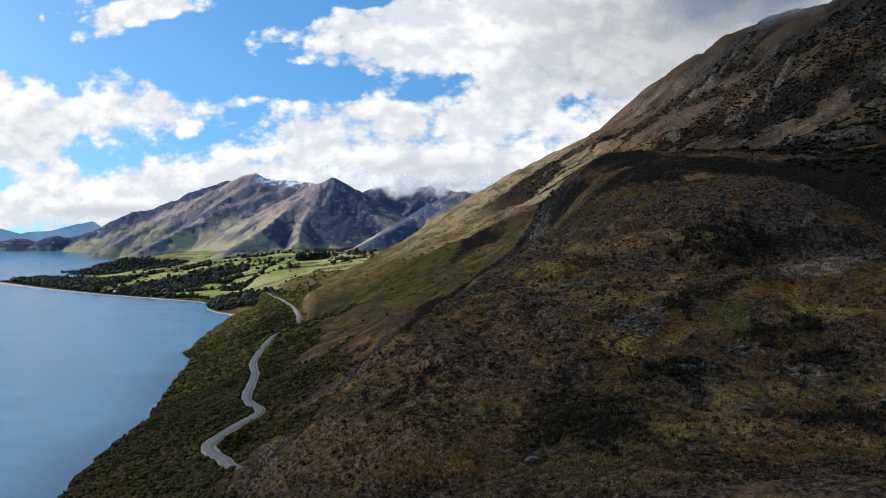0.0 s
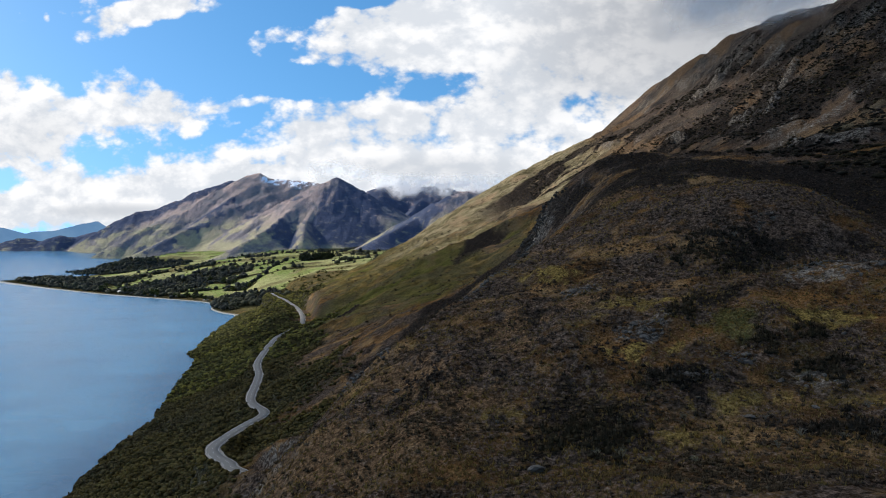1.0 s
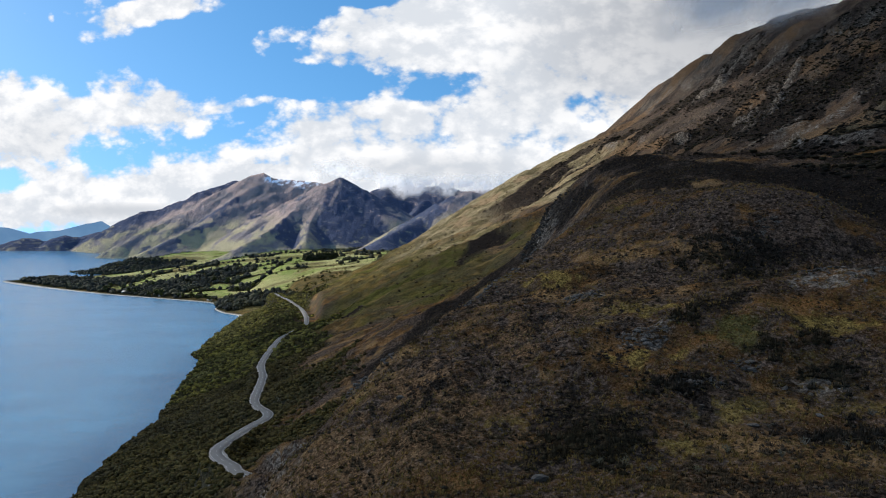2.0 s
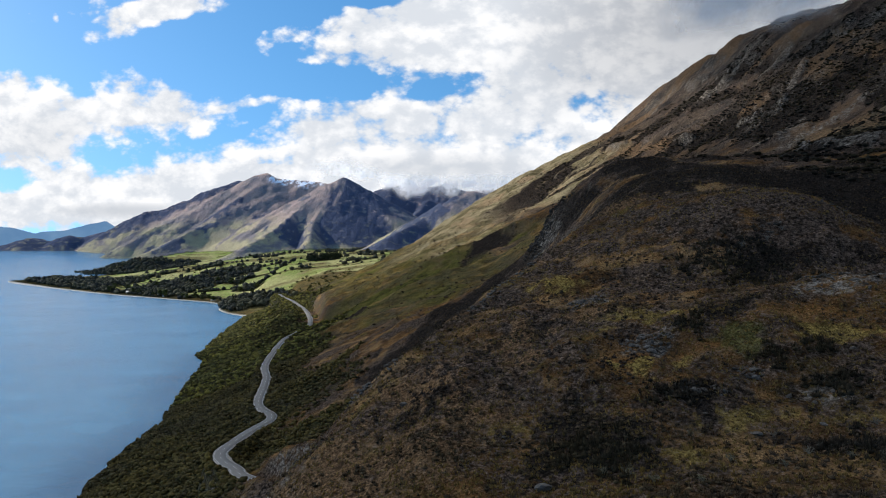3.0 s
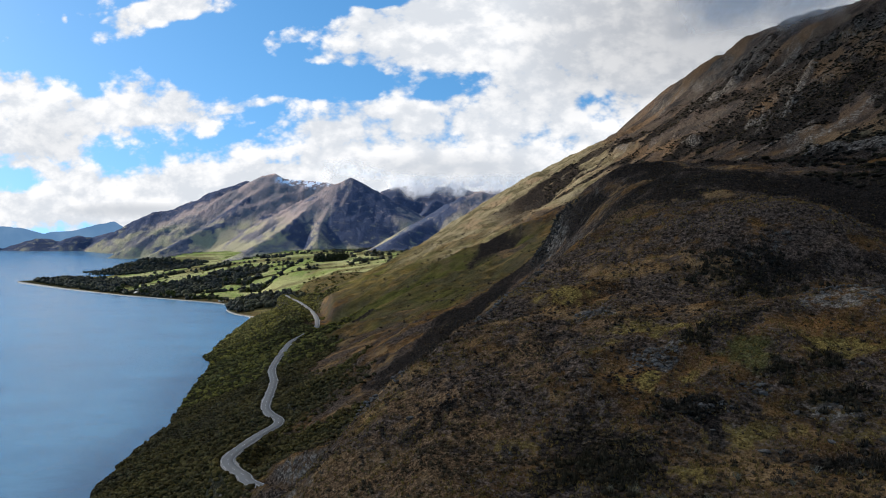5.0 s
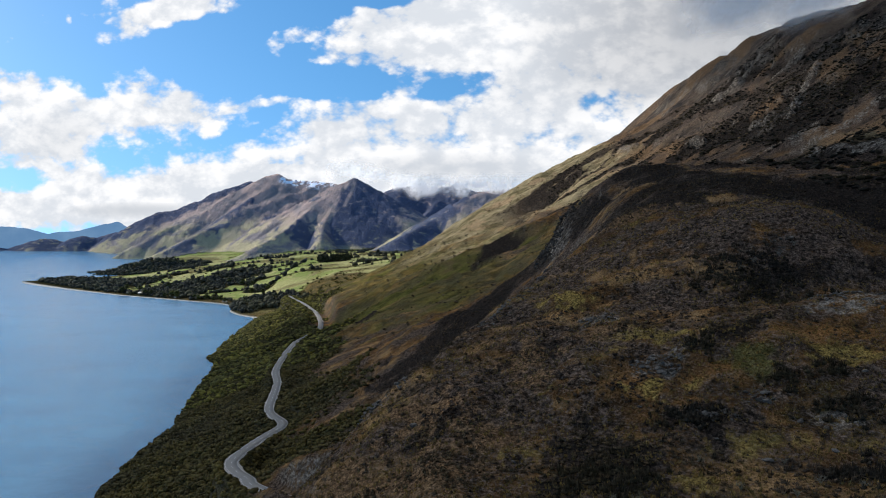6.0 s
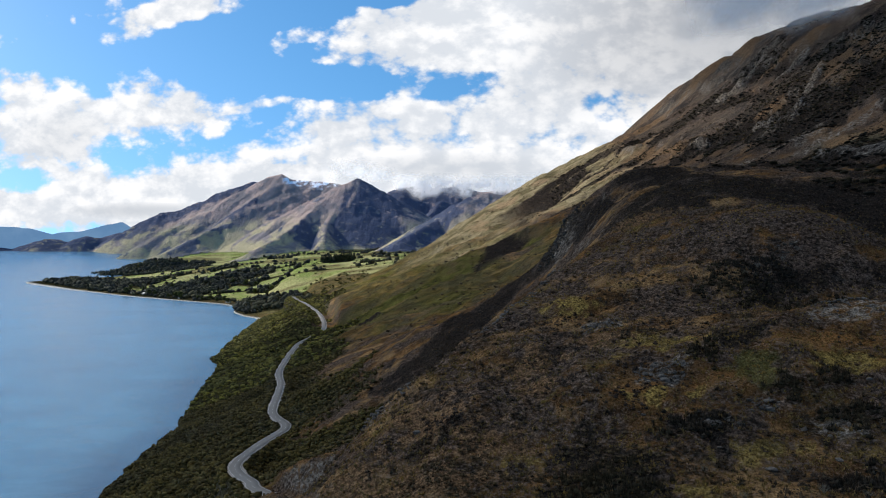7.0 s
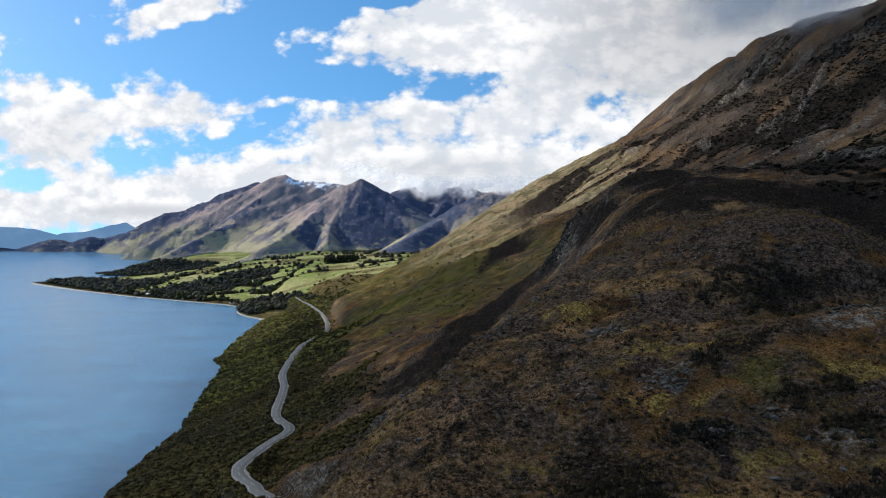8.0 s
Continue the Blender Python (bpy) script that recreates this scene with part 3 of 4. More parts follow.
    strata = n.noise(n.scaled(pos, (1, 1, 3)), 0.30, 7, 0.72)
    rock = n.mix(n.ramp(strata, 0.35, 0.65), rgb(0.036, 0.031, 0.026), rgb(0.165, 0.144, 0.120))
    col = n.mix(n.m("MULTIPLY", attr(n, "rock"), n.ramp(n.noise(pos, 0.45, 7, 0.7), 0.42, 0.56), clamp=True), col, rock)
    sand = n.mix(fine, rgb(0.22, 0.21, 0.19), rgb(0.38, 0.37, 0.34))
    col = n.mix(attr(n, "shore"), col, sand)
    col = n.mix(n.m("MULTIPLY", attr(n, "snow"), n.ramp(n.noise(n.scaled(pos, (1.0, 0.4, 1.0)), 0.045, 7, 0.7), 0.47, 0.54), clamp=True), col, rgb(0.80, 0.83, 0.88))
    col = n.mix(1.0, col, n.mix(n.ramp(speck, 0.36, 0.66), rgb(0.55, 0.55, 0.55), rgb(3.1, 3.1, 3.1)), "MULTIPLY")
    h = n.m("ADD", n.m("MULTIPLY", fine, 0.8), n.m("ADD", n.m("MULTIPLY", mid, 2.0), n.m("MULTIPLY", speck, 0.25)))
    crag = n.m("MULTIPLY", n.noise(n.scaled(pos, (1.0, 0.6, 0.8)), 0.016, 9, 0.66), 15.0)
    h = n.m("ADD", h, n.m("MULTIPLY", crag, n.m("ADD", attr(n, "far"), n.m("MULTIPLY", attr(n, "high"), 0.35))))
    return finish(mat, n, col, 0.95, h, 0.9, 1.3, 0.0)


def water_material():
    mat, n = material("lake_water")
    pos = n.add("ShaderNodeNewGeometry").outputs["Position"]
    ripples = n.noise(n.scaled(pos, (1.0, 1.7, 1.0)), 0.36, 7, 0.68)
    swell = n.noise(n.scaled(pos, (0.6, 1.5, 1.0)), 0.05, 4, 0.55)
    gust = n.noise(n.scaled(pos, (0.8, 1.1, 1.0)), 0.011, 9, 0.68)
    deep = n.mix(n.ramp(gust, 0.12, 0.88), rgb(0.034, 0.124, 0.232), rgb(0.092, 0.240, 0.380))
    p = n.add("ShaderNodeBsdfPrincipled", Base_Color=deep, IOR=1.33)
    n.set(p, "Roughness", n.m("ADD", 0.17, n.m("MULTIPLY", gust, 0.10)))
    b = n.add("ShaderNodeBump", Strength=n.m("ADD", 0.25, n.m("MULTIPLY", gust, 0.45)), Distance=0.8, Height=n.m("ADD", ripples, n.m("MULTIPLY", swell, 0.10)))
    n.set(p, "Normal", b.outputs[0])
    n.add("ShaderNodeOutputMaterial", Surface=p.outputs[0])
    return mat


def asphalt_material():
    mat, n = material("asphalt")
    pos = n.add("ShaderNodeNewGeometry").outputs["Position"]
    c = n.mix(n.noise(pos, 0.5, 6, 0.6), rgb(0.150, 0.145, 0.138), rgb(0.240, 0.232, 0.220))
    return finish(mat, n, c, 0.85, n.noise(pos, 12, 3), 0.2, 0.02)


# ---------------------------------------------------------------- lake
radii = np.concatenate([np.linspace(0, 300, 4)[:-1], np.geomspace(300, 4960, 60)])
ang = np.linspace(0, 2 * math.pi, 144, endpoint=False)
RR, AA = np.meshgrid(radii, ang, indexing="ij")
lake = grid_object("lake", RR * np.sin(AA), RR * np.cos(AA), lake_z(RR), len(radii), len(ang), True)
lake.data.materials.append(water_material())
tagged(lake, "deep blue rippled alpine lake below the slopes", "lake", kind="structure")

# ---------------------------------------------------------------- ground
view = np.radians(np.arange(-38.5, 35.0, 0.095))
rest = np.radians(np.linspace(35.0, 360 - 38.5, 64, endpoint=False))
ang = np.concatenate([view, rest])
radii = np.concatenate([[0.01, 15, 40], np.geomspace(62, 1500, 430), np.geomspace(1500, 4950, 200)[1:]])
RR, AA = np.meshgrid(radii, ang, indexing="ij")
GX, GY = RR * np.sin(AA), RR * np.cos(AA)
GZ, GA, GB, GC, GD = land(GX, GY)
ground = grid_object("ground", GX, GY, GZ, len(radii), len(ang), True)

gz_r = np.gradient(GZ, axis=0) / np.maximum(np.gradient(RR, axis=0), 1e-3)
gz_a = np.gradient(GZ, axis=1) / np.maximum(np.gradient(AA, axis=1) * RR, 1e-3)
STEEP = np.hypot(gz_r, np.where(np.abs(gz_a) < 5, gz_a, 0))
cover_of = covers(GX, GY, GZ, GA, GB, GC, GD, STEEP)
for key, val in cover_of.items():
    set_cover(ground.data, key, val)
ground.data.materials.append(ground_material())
tagged(ground, "mountain slopes of brown tussock, dark scrub and green pasture", "ground", kind="structure")


def ribbon(name, line, offsets, lift):
    """A strip along a line, with cross-profile offsets (sideways, up)."""
    t = np.gradient(line, axis=0)
    side = np.stack([t[:, 1], -t[:, 0]], 1)
    side /= np.linalg.norm(side, axis=1)[:, None]
    xs = np.stack([line[:, 0] + side[:, 0] * o for o, _ in offsets], 1)
    ys = np.stack([line[:, 1] + side[:, 1] * o for o, _ in offsets], 1)
    zs = np.stack([line[:, 2] + lift + u for _, u in offsets], 1)
    return grid_object(name, xs, ys, zs, len(line), len(offsets), False)


def paint_material():
    mat, n = material("road_paint")
    pos = n.add("ShaderNodeNewGeometry").outputs["Position"]
    return finish(mat, n, n.mix(n.ramp(n.noise(pos, 1.5, 5, 0.7), 0.3, 0.6), rgb(0.38, 0.38, 0.37), rgb(0.66, 0.66, 0.64)), 0.7)


def gravel_material():
    mat, n = material("gravel")
    pos = n.add("ShaderNodeNewGeometry").outputs["Position"]
    return finish(mat, n, n.mix(n.noise(pos, 2.0, 6, 0.7), rgb(0.22, 0.20, 0.175), rgb(0.42, 0.39, 0.35)), 0.95, n.noise(pos, 6, 4), 0.4, 0.05)


PAINT, GRAVEL = paint_material(), gravel_material()
road = ribbon("road", road_line, ((-2.5, 0.0), (0, 0.05), (2.5, 0.0), (2.5, -0.6), (-2.5, -0.6)), 0.14)
road.data.materials.append(asphalt_material())
tagged(road, "winding grey asphalt road cut into the lakeside slope", "road", kind="structure")
for side in (-1, 1):
    lane = road_line.copy()
    t = np.gradient(lane, axis=0)
    nrm = np.stack([t[:, 1], -t[:, 0]], 1) / np.linalg.norm(t[:, :2], axis=1)[:, None]
    width = 0.35 + 1.5 * np.clip(gnoise(np.arange(len(lane)) * 0.09 + 9 * side, np.zeros(len(lane))) + 0.5 * gnoise(np.arange(len(lane)) * 0.45 - 5 * side, np.zeros(len(lane))), -0.12, 0.9)
    verge = grid_object("shoulder", np.stack([lane[:, 0] + side * nrm[:, 0] * 2.35, lane[:, 0] + side * nrm[:, 0] * (2.5 + width)], 1),
                        np.stack([lane[:, 1] + side * nrm[:, 1] * 2.35, lane[:, 1] + side * nrm[:, 1] * (2.5 + width)], 1),
                        np.stack([lane[:, 2] + 0.08, lane[:, 2] - 0.05], 1), len(lane), 2, False)
    verge.data.materials.append(GRAVEL)
    verge.parent = road
    tagged(verge, "pale gravel shoulder")
    line = ribbon("edge_line", lane + np.stack([side * nrm[:, 0] * 2.25, side * nrm[:, 1] * 2.25, 0 * nrm[:, 0]], 1), ((-0.07, 0), (0.07, 0)), 0.19)
    line.data.materials.append(PAINT)
    line.parent = road
    tagged(line, "white painted edge line")
for k in range(3, len(road_line) - 3, 5):
    if road_line[k, 1] > 760:
        break
    dash = ribbon("centre_dash", road_line[k:k + 3], ((-0.06, 0), (0.06, 0)), 0.215)
    dash.data.materials.append(PAINT)
    dash.parent = road

# ---------------------------------------------------------------- clouds that touch the land
def cloud_material(name, white, through_it, wispy):
    mat, n = material(name)
    pos = n.add("ShaderNodeNewGeometry").outputs["Position"]
    wisp = n.ramp(n.noise(pos, 0.018, 7, 0.6), 0.30, 0.62)
    dense = n.m("MULTIPLY", attr(n, "thick"), n.m("ADD", 1.0 - wispy, n.m("MULTIPLY", wisp, wispy * 1.35)), clamp=True)
    body = n.add("ShaderNodeMixShader", Fac=through_it)
    n.set(body, "i1", n.add("ShaderNodeBsdfDiffuse", Color=rgb(white, white, white * 1.02)).outputs[0])
    n.set(body, "i2", n.add("ShaderNodeBsdfTranslucent", Color=rgb(white, white, white * 1.02)).outputs[0])
    out = n.add("ShaderNodeMixShader", Fac=dense)
    n.set(out, "i1", n.add("ShaderNodeBsdfTransparent").outputs[0])
    n.set(out, "i2", body.outputs[0])
    n.add("ShaderNodeOutputMaterial", Surface=out.outputs[0])
    return mat


CLOUD = cloud_material("cloud", 0.97, 0.70, 0.65)
MIST = cloud_material("mist", 0.96, 0.55, 0.5)
THICK_CLOUD = cloud_material("thick_cloud", 0.92, 0.38, 0.1)


def cloud_sheet(name, xs, ys, zs, density, label, mat=CLOUD):
    """A billowing sheet of cloud; where it has thinned to nothing there is none."""
    rows, cols = xs.shape
    idx = np.arange(rows * cols).reshape(rows, cols)
    quads = np.stack([idx[:-1, :-1], idx[:-1, 1:], idx[1:, 1:], idx[1:, :-1]], -1).reshape(-1, 4)
    keep = density.ravel()[quads].max(1) > 0.02
    me = bpy.data.meshes.new(name)
    me.from_pydata(np.stack([xs.ravel(), ys.ravel(), zs.ravel()], 1).tolist(), [], quads[keep].tolist())
    me.shade_smooth()
    set_cover(me, "thick", density)
    me.materials.append(mat)
    return tagged(new(name, me), label, "cloud", kind="structure")


# over the near hill, high out of sight: an added cloud, its thickness worked back from the belts of shade it throws
u, v = np.meshgrid(np.linspace(-1900, 900, 150), np.linspace(-900, 1650, 140))
lump = fbm(u, v, 420, 5)
w = 720 + 60 * lump
foot_x, foot_y, foot_z = u.copy(), v.copy(), np.full(u.shape, 100.0)
for _ in range(4):
    fall = (w - foot_z) / SUN_DIR.z
    foot_x, foot_y = u - SUN_DIR.x * fall, v - SUN_DIR.y * fall
    ga, gd = near_range(foot_x, foot_y)
    foot_z = np.clip(ga, 0, 450)
ragged = 70 * fbm(foot_x, foot_y, 160, 4)
clear = 0.22 + 0.03 * sstep(foot_y + ragged, 430, 640) + 0.82 * sstep(foot_y + 0.7 * ragged, 800, 890)
clear = clear * (1 - 0.6 * sstep(foot_y + 0.4 * ragged, 165, 230) * (1 - sstep(foot_y + 0.4 * ragged, 400, 480)) * sstep(gd, 150, 230))
clear = clear * (1 - (0.88 * sstep(gd - 0.25 * (foot_y - 700) + ragged, 420, 505)) * (1 - sstep(foot_y, 1200, 1500)))
clear = np.maximum(clear, 0.17 * sstep(gd, 640, 740))
clear = np.maximum(clear, sstep(-gd + 0.2 * ragged, 0, 50))
border = sstep(u, -1900, -1700) * sstep(900 - u, 0, 150) * sstep(v, -900, -750) * sstep(1650 - v, 0, 150)
cloud_sheet("overhead_cloud", u, v, w, (1 - clear) * border, "unseen broad grey cloud shaped to shade the lakeside hill", THICK_CLOUD)

# on the summit of the near range
u, v = np.meshgrid(np.linspace(250, 620, 90), np.linspace(310, 640, 60))
lump = fbm(u, v, 80, 5)
cloud_sheet("summit_mist", u, 832 - 1.6 * (u - 330) + 20 * lump, v + 0 * u, 0.85 * sstep(v - 352 + 26 * lump, 0, 36) * sstep(u, 255, 300),
            "grey mist hanging on the rocky summit ridge", MIST)

# on the snowy mountain across the valley
u, v = np.meshgrid(np.linspace(-1650, 1200, 150), np.linspace(330, 900, 50))
lump = fbm(u, v, 200, 5)
low_edge = np.interp(u, [-1900, -1450, -1250, -1000, -650, -420, 0, 600], [430, 440, 500, 484, 470, 396, 378, 378])
cloud_sheet("valley_cloud", u, 4640 + 12 * lump - 0.12 * np.abs(u + 300), v + 0 * u, sstep(v - low_edge - 20 + 70 * lump, 0, 60) * (1 - sstep(v - low_edge, 90, 190)) * sstep(u, -960, -640),
            "white cloud resting on the snow-dusted mountain tops")

# ---------------------------------------------------------------- plants
def leaf_material(name, dark, light, rough=0.85):
    mat, n = material(name)
    g = n.add("ShaderNodeNewGeometry")
    c = n.mix(g.outputs["Random Per Island"], rgb(*dark), rgb(*light))
    c = n.mix(n.ramp(n.noise(g.outputs["Position"], 0.02, 4, 0.6), 0.35, 0.65), c, n.mix(1.0, c, rgb(1.45, 1.35, 0.9), "MULTIPLY"))
    return finish(mat, n, c, rough, n.noise(g.outputs["Position"], 2.5, 4, 0.7), 0.6, 0.4, 0.05)


def ico(level):
    bm = bmesh.new()
    bmesh.ops.create_icosphere(bm, subdivisions=level, radius=1.0)
    v = np.array([p.co[:] for p in bm.verts])
    f = np.array([[p.index for p in q.verts] for q in bm.faces])
    bm.free()
    return v, f


def lumpy(level, seed, rough=0.35):
    """A ragged clump of foliage, standing on its base."""
    v, f = ico(level)
    r = np.random.RandomState(seed)
    v = v * (1 + rough * (r.rand(len(v), 1) - 0.5) * 2)
    v[:, 2] = v[:, 2] * 0.62 + 0.42
    return v, f


def blades(seed, count, spread, width, rise):
    """A tuft of single blades, as triangles."""
    r = np.random.RandomState(seed)
    v, f = [], []
    for k in range(count):
        a, lean = r.rand() * 6.283, r.rand() ** 0.7
        w = width * (0.6 + 0.8 * r.rand())
        foot = np.array([math.cos(a), math.sin(a), 0]) * spread * 0.35 * lean
        tip = np.array([math.cos(a) * spread * lean, math.sin(a) * spread * lean, rise * (1 - 0.45 * lean * lean) * (0.7 + 0.5 * r.rand())])
        b = r.rand() * 6.283
        side = np.array([math.cos(b), math.sin(b), 0]) * w
        v += [foot - side, foot + side, tip]
        f.append((3 * k, 3 * k + 1, 3 * k + 2))
    return np.array(v), np.array(f)


def leafy(seed, count, size):
    """A shrub of many small leaf sprays, with gaps."""
    r = np.random.RandomState(seed)
    v, f = [], []
    for k in range(count):
        p = r.normal(size=3)
        p = p / np.linalg.norm(p) * (0.55 + 0.45 * r.rand() ** 0.5)
        p[2] = abs(p[2]) * 0.75 + 0.12
        t1, t2 = r.normal(size=3) * size, r.normal(size=3) * size
        v += [p, p + t1, p + t2, p + t1 * 0.7 + t2 * 0.9]
        f += [(4 * k, 4 * k + 1, 4 * k + 3), (4 * k, 4 * k + 3, 4 * k + 2)]
    return np.array(v), np.array(f)


def scatter(name, places, sizes, shapes, mat, label, category, tall=1.0, seed=1, smooth=False):
    """One object of many plants at the places given."""
    r = np.random.RandomState(seed)
    pick = r.randint(0, len(shapes), len(places))
    vs, fs, at = [], [], 0
    for k, (sv_, sf_) in enumerate(shapes):
        m = np.nonzero(pick == k)[0]
        if not len(m):
            continue
        t = r.rand(len(m)) * 6.283
        c, q = np.cos(t)[:, None], np.sin(t)[:, None]
        h = (sizes[m] * tall * (0.75 + 0.5 * r.rand(len(m))))[:, None]
        w = sizes[m][:, None]
        x = (sv_[None, :, 0] * c - sv_[None, :, 1] * q) * w + places[m, 0:1]
        y = (sv_[None, :, 0] * q + sv_[None, :, 1] * c) * w + places[m, 1:2]
        z = sv_[None, :, 2] * h + places[m, 2:3]
        vs.append(np.stack([x, y, z], -1).reshape(-1, 3))
        fs.append((sf_[None] + (np.arange(len(m)) * len(sv_))[:, None, None]).reshape(-1, 3) + at)
        at += len(m) * len(sv_)
    v, f = np.concatenate(vs).astype(np.float32), np.concatenate(fs).astype(np.int32)
    me = bpy.data.meshes.new(name)
    me.vertices.add(len(v))
    me.vertices.foreach_set("co", v.ravel())
    me.loops.add(f.size)
    me.loops.foreach_set("vertex_index", f.ravel())
    me.polygons.add(len(f))
    me.polygons.foreach_set("loop_start", np.arange(0, f.size, 3, dtype=np.int32))
    me.update(calc_edges=True)
    if smooth:
        me.shade_smooth()
    me.materials.append(mat)
    return tagged(new(name, me), label, category, kind="stuff")


def off_road(x, y, gap):
    best = np.full(x.shape, 1e9)
    for p in road_line[::2]:
        best = np.minimum(best, (x - p[0]) ** 2 + (y - p[1]) ** 2)
    return best > gap * gap


def sown(count, x0, x1, y0, y1, keep, seed, thin_far=False):
    """Random places on the land for which keep(...) exceeds a random number."""
    r = np.random.RandomState(seed)
    if thin_far:
        y = np.exp(r.uniform(math.log(y0), math.log(y1), count))
    else:
        y = r.uniform(y0, y1, count)
    x = r.uniform(x0, x1, count) * (y / y1 if thin_far else 1.0)
    x, y = x[None], y[None]
    z, a, b, c, d = land(x, y)
    m = (keep(x, y, z, a, b, c, d) > r.rand(count)[None])[0]
    return np.stack([x[0][m], y[0][m], z[0][m]], 1)


def bush_keep(x, y, z, a, b, c, d):
    cov = covers(x, y, z, a, b, c, d, np.zeros_like(x))
    return cov["bush"] * (z > 0.6) * (b < a) * off_road(x, y, 4.1)


def scrub_keep(x, y, z, a, b, c, d):
    n = fbm(x * 0.8, y * 1.2, 22, 5, 0.62)
    cov = covers(x, y, z, a, b, c, d, np.zeros_like(x))
    return np.maximum(0.16 + 0.70 * sstep(n, 0.0, 0.22), cov["dark"]) * (1 - cov["bush"]) * (1 - 0.9 * np.clip(cov["green"], 0, 1)) * (1 - 0.85 * cov["rock"] * (y < 260)) * (1 - 0.6 * cov["olive"]) * (a >= b) * off_road(x, y, 7)


def tuft_keep(x, y, z, a, b, c, d):
    n = fbm(x * 0.8, y * 1.2, 22, 5, 0.62)
    return (1 - sstep(n, -0.02, 0.15)) * off_road(x, y, 6)


def wood_keep(x, y, z, a, b, c, d):
    return sstep(woods(x, y), 0.0, 0.25) * (b > a) * (b > c - 8) * (b > 1.5)


SMALL_CLUMPS = [lumpy(1, s_, 0.30) for s_ in range(10, 16)]


def joined(a, b):
    return np.concatenate([a[0], b[0]]), np.concatenate([a[1], b[1] + len(a[0])])


def shrub(seed):
    """A dense twiggy shrub: a small ragged core and many sprays standing out of it."""
    r = np.random.RandomState(seed)
    v = np.array([(1, 0, .3), (0, 1, .3), (-1, 0, .3), (0, -1, .3), (0, 0, .75), (0, 0, -.1)]) * r.uniform(0.4, 0.75, (6, 1))
    f = np.array([(0, 1, 4), (1, 2, 4), (2, 3, 4), (3, 0, 4), (1, 0, 5), (2, 1, 5), (3, 2, 5), (0, 3, 5)])
    return joined((v, f), blades(seed, 12, 0.95, 0.12, 1.0))


FINE_BUSHES = [joined(lumpy(1, s_, 0.45), leafy(s_, 5, 0.42)) for s_ in range(70, 78)]
BUSHES = [joined(lumpy(1, s_, 0.45), leafy(s_, 9, 0.34)) for s_ in range(50, 56)]
LOW_SHRUBS = [shrub(s_) for s_ in range(30, 38)]
TUFTS = [blades(s_, 9, 0.7, 0.09, 0.8) for s_ in range(5)]

BUSH_MAT = leaf_material("bush_leaves", (0.028, 0.024, 0.012), (0.088, 0.073, 0.032))
SCRUB_MAT = leaf_material("scrub_leaves", (0.013, 0.0105, 0.0085), (0.128, 0.095, 0.074))
TUFT_MAT = leaf_material("tussock_blades", (0.08, 0.056, 0.025), (0.28, 0.20, 0.085))
WOOD_MAT = leaf_material("wood_leaves", (0.026, 0.030, 0.029), (0.062, 0.066, 0.054))
TWIG_MAT = leaf_material("dead_twigs", (0.10, 0.095, 0.085), (0.20, 0.19, 0.17))

p = sown(50000, -330, 40, 200, 560, bush_keep, 11)
scatter("lakeside_bush", p, 0.5 + 1.0 * np.random.RandomState(3).rand(len(p)) ** 1.8, FINE_BUSHES, BUSH_MAT,
        "dense dark green native bush on the lakeside slope", "bush", 1.0, 5)
p = sown(24000, -380, 0, 560, 1330, bush_keep, 12)
# bush in the sun: part of its sunlight is put into brighter, yellower leaves
scatter("far_bush", p, 0.9 + 1.4 * np.random.RandomState(4).rand(len(p)) ** 1.8, FINE_BUSHES, leaf_material("sunlit_bush_leaves", (0.040, 0.040, 0.016), (0.150, 0.138, 0.042)),
        "sunlit green bush on the headland above the lake", "bush", 0.9, 6)
p = sown(80000, -330, 400, 85, 520, scrub_keep, 13, True)
scatter("hill_scrub", p, 0.26 + 0.70 * np.random.RandomState(5).rand(len(p)) ** 2.2, LOW_SHRUBS, SCRUB_MAT,
        "low dark scrub scattered over the brown hillside", "scrub", 0.9, 7)


def thicket_keep(x, y, z, a, b, c, d):
    in_it = 0 * x
    for cx, cy, rx, ry in THICKETS:
        in_it = np.maximum(in_it, sstep(oval(x, y, cx, cy, rx, ry) + 1.0 * fbm(x, y, 5, 4, 0.65), 0.0, 0.4))
    return 0.75 * in_it


THICKETS = ((22, 109, 8, 7), (59, 106, 7, 5), (36, 122, 7, 3), (46, 139, 4, 4), (57, 128, 5, 3), (64, 122, 5, 4), (70, 181, 14, 9), (80, 170, 10, 5), (86, 164, 8, 4),
            (66, 131, 4, 2))
p = sown(26000, -15, 100, 95, 195, thicket_keep, 18)
scatter("thicket", p, 0.45 + 0.75 * np.random.RandomState(10).rand(len(p)) ** 1.5, LOW_SHRUBS, leaf_material("thicket_leaves", (0.010, 0.009, 0.0075), (0.060, 0.050, 0.040)),
        "thickets of tall nearly black scrub on the hillside", "scrub", 1.35, 19)
p = sown(26000, -150, 190, 85, 260, tuft_keep, 14, True)
scatter("tussock", p, 0.35 + 0.5 * np.random.RandomState(6).rand(len(p)), TUFTS, TUFT_MAT,
        "brown and tan tussock grass on the hillside", "grass", 1.0, 8)


def dots_keep(x, y, z, a, b, c, d):
    cov = covers(x, y, z, a, b, c, d, np.zeros_like(x))
    return (0.17 + 0.5 * sstep(fbm(x * 0.5, y, 50, 4), 0.0, 0.3) + 0.8 * cov["dark"]) * (a >= b) * (1 - cov["bush"]) * sstep(d, 100, 150) * (1 - sstep(d, 560, 640))


p = sown(23000, -120, 500, 430, 1200, dots_keep, 15)
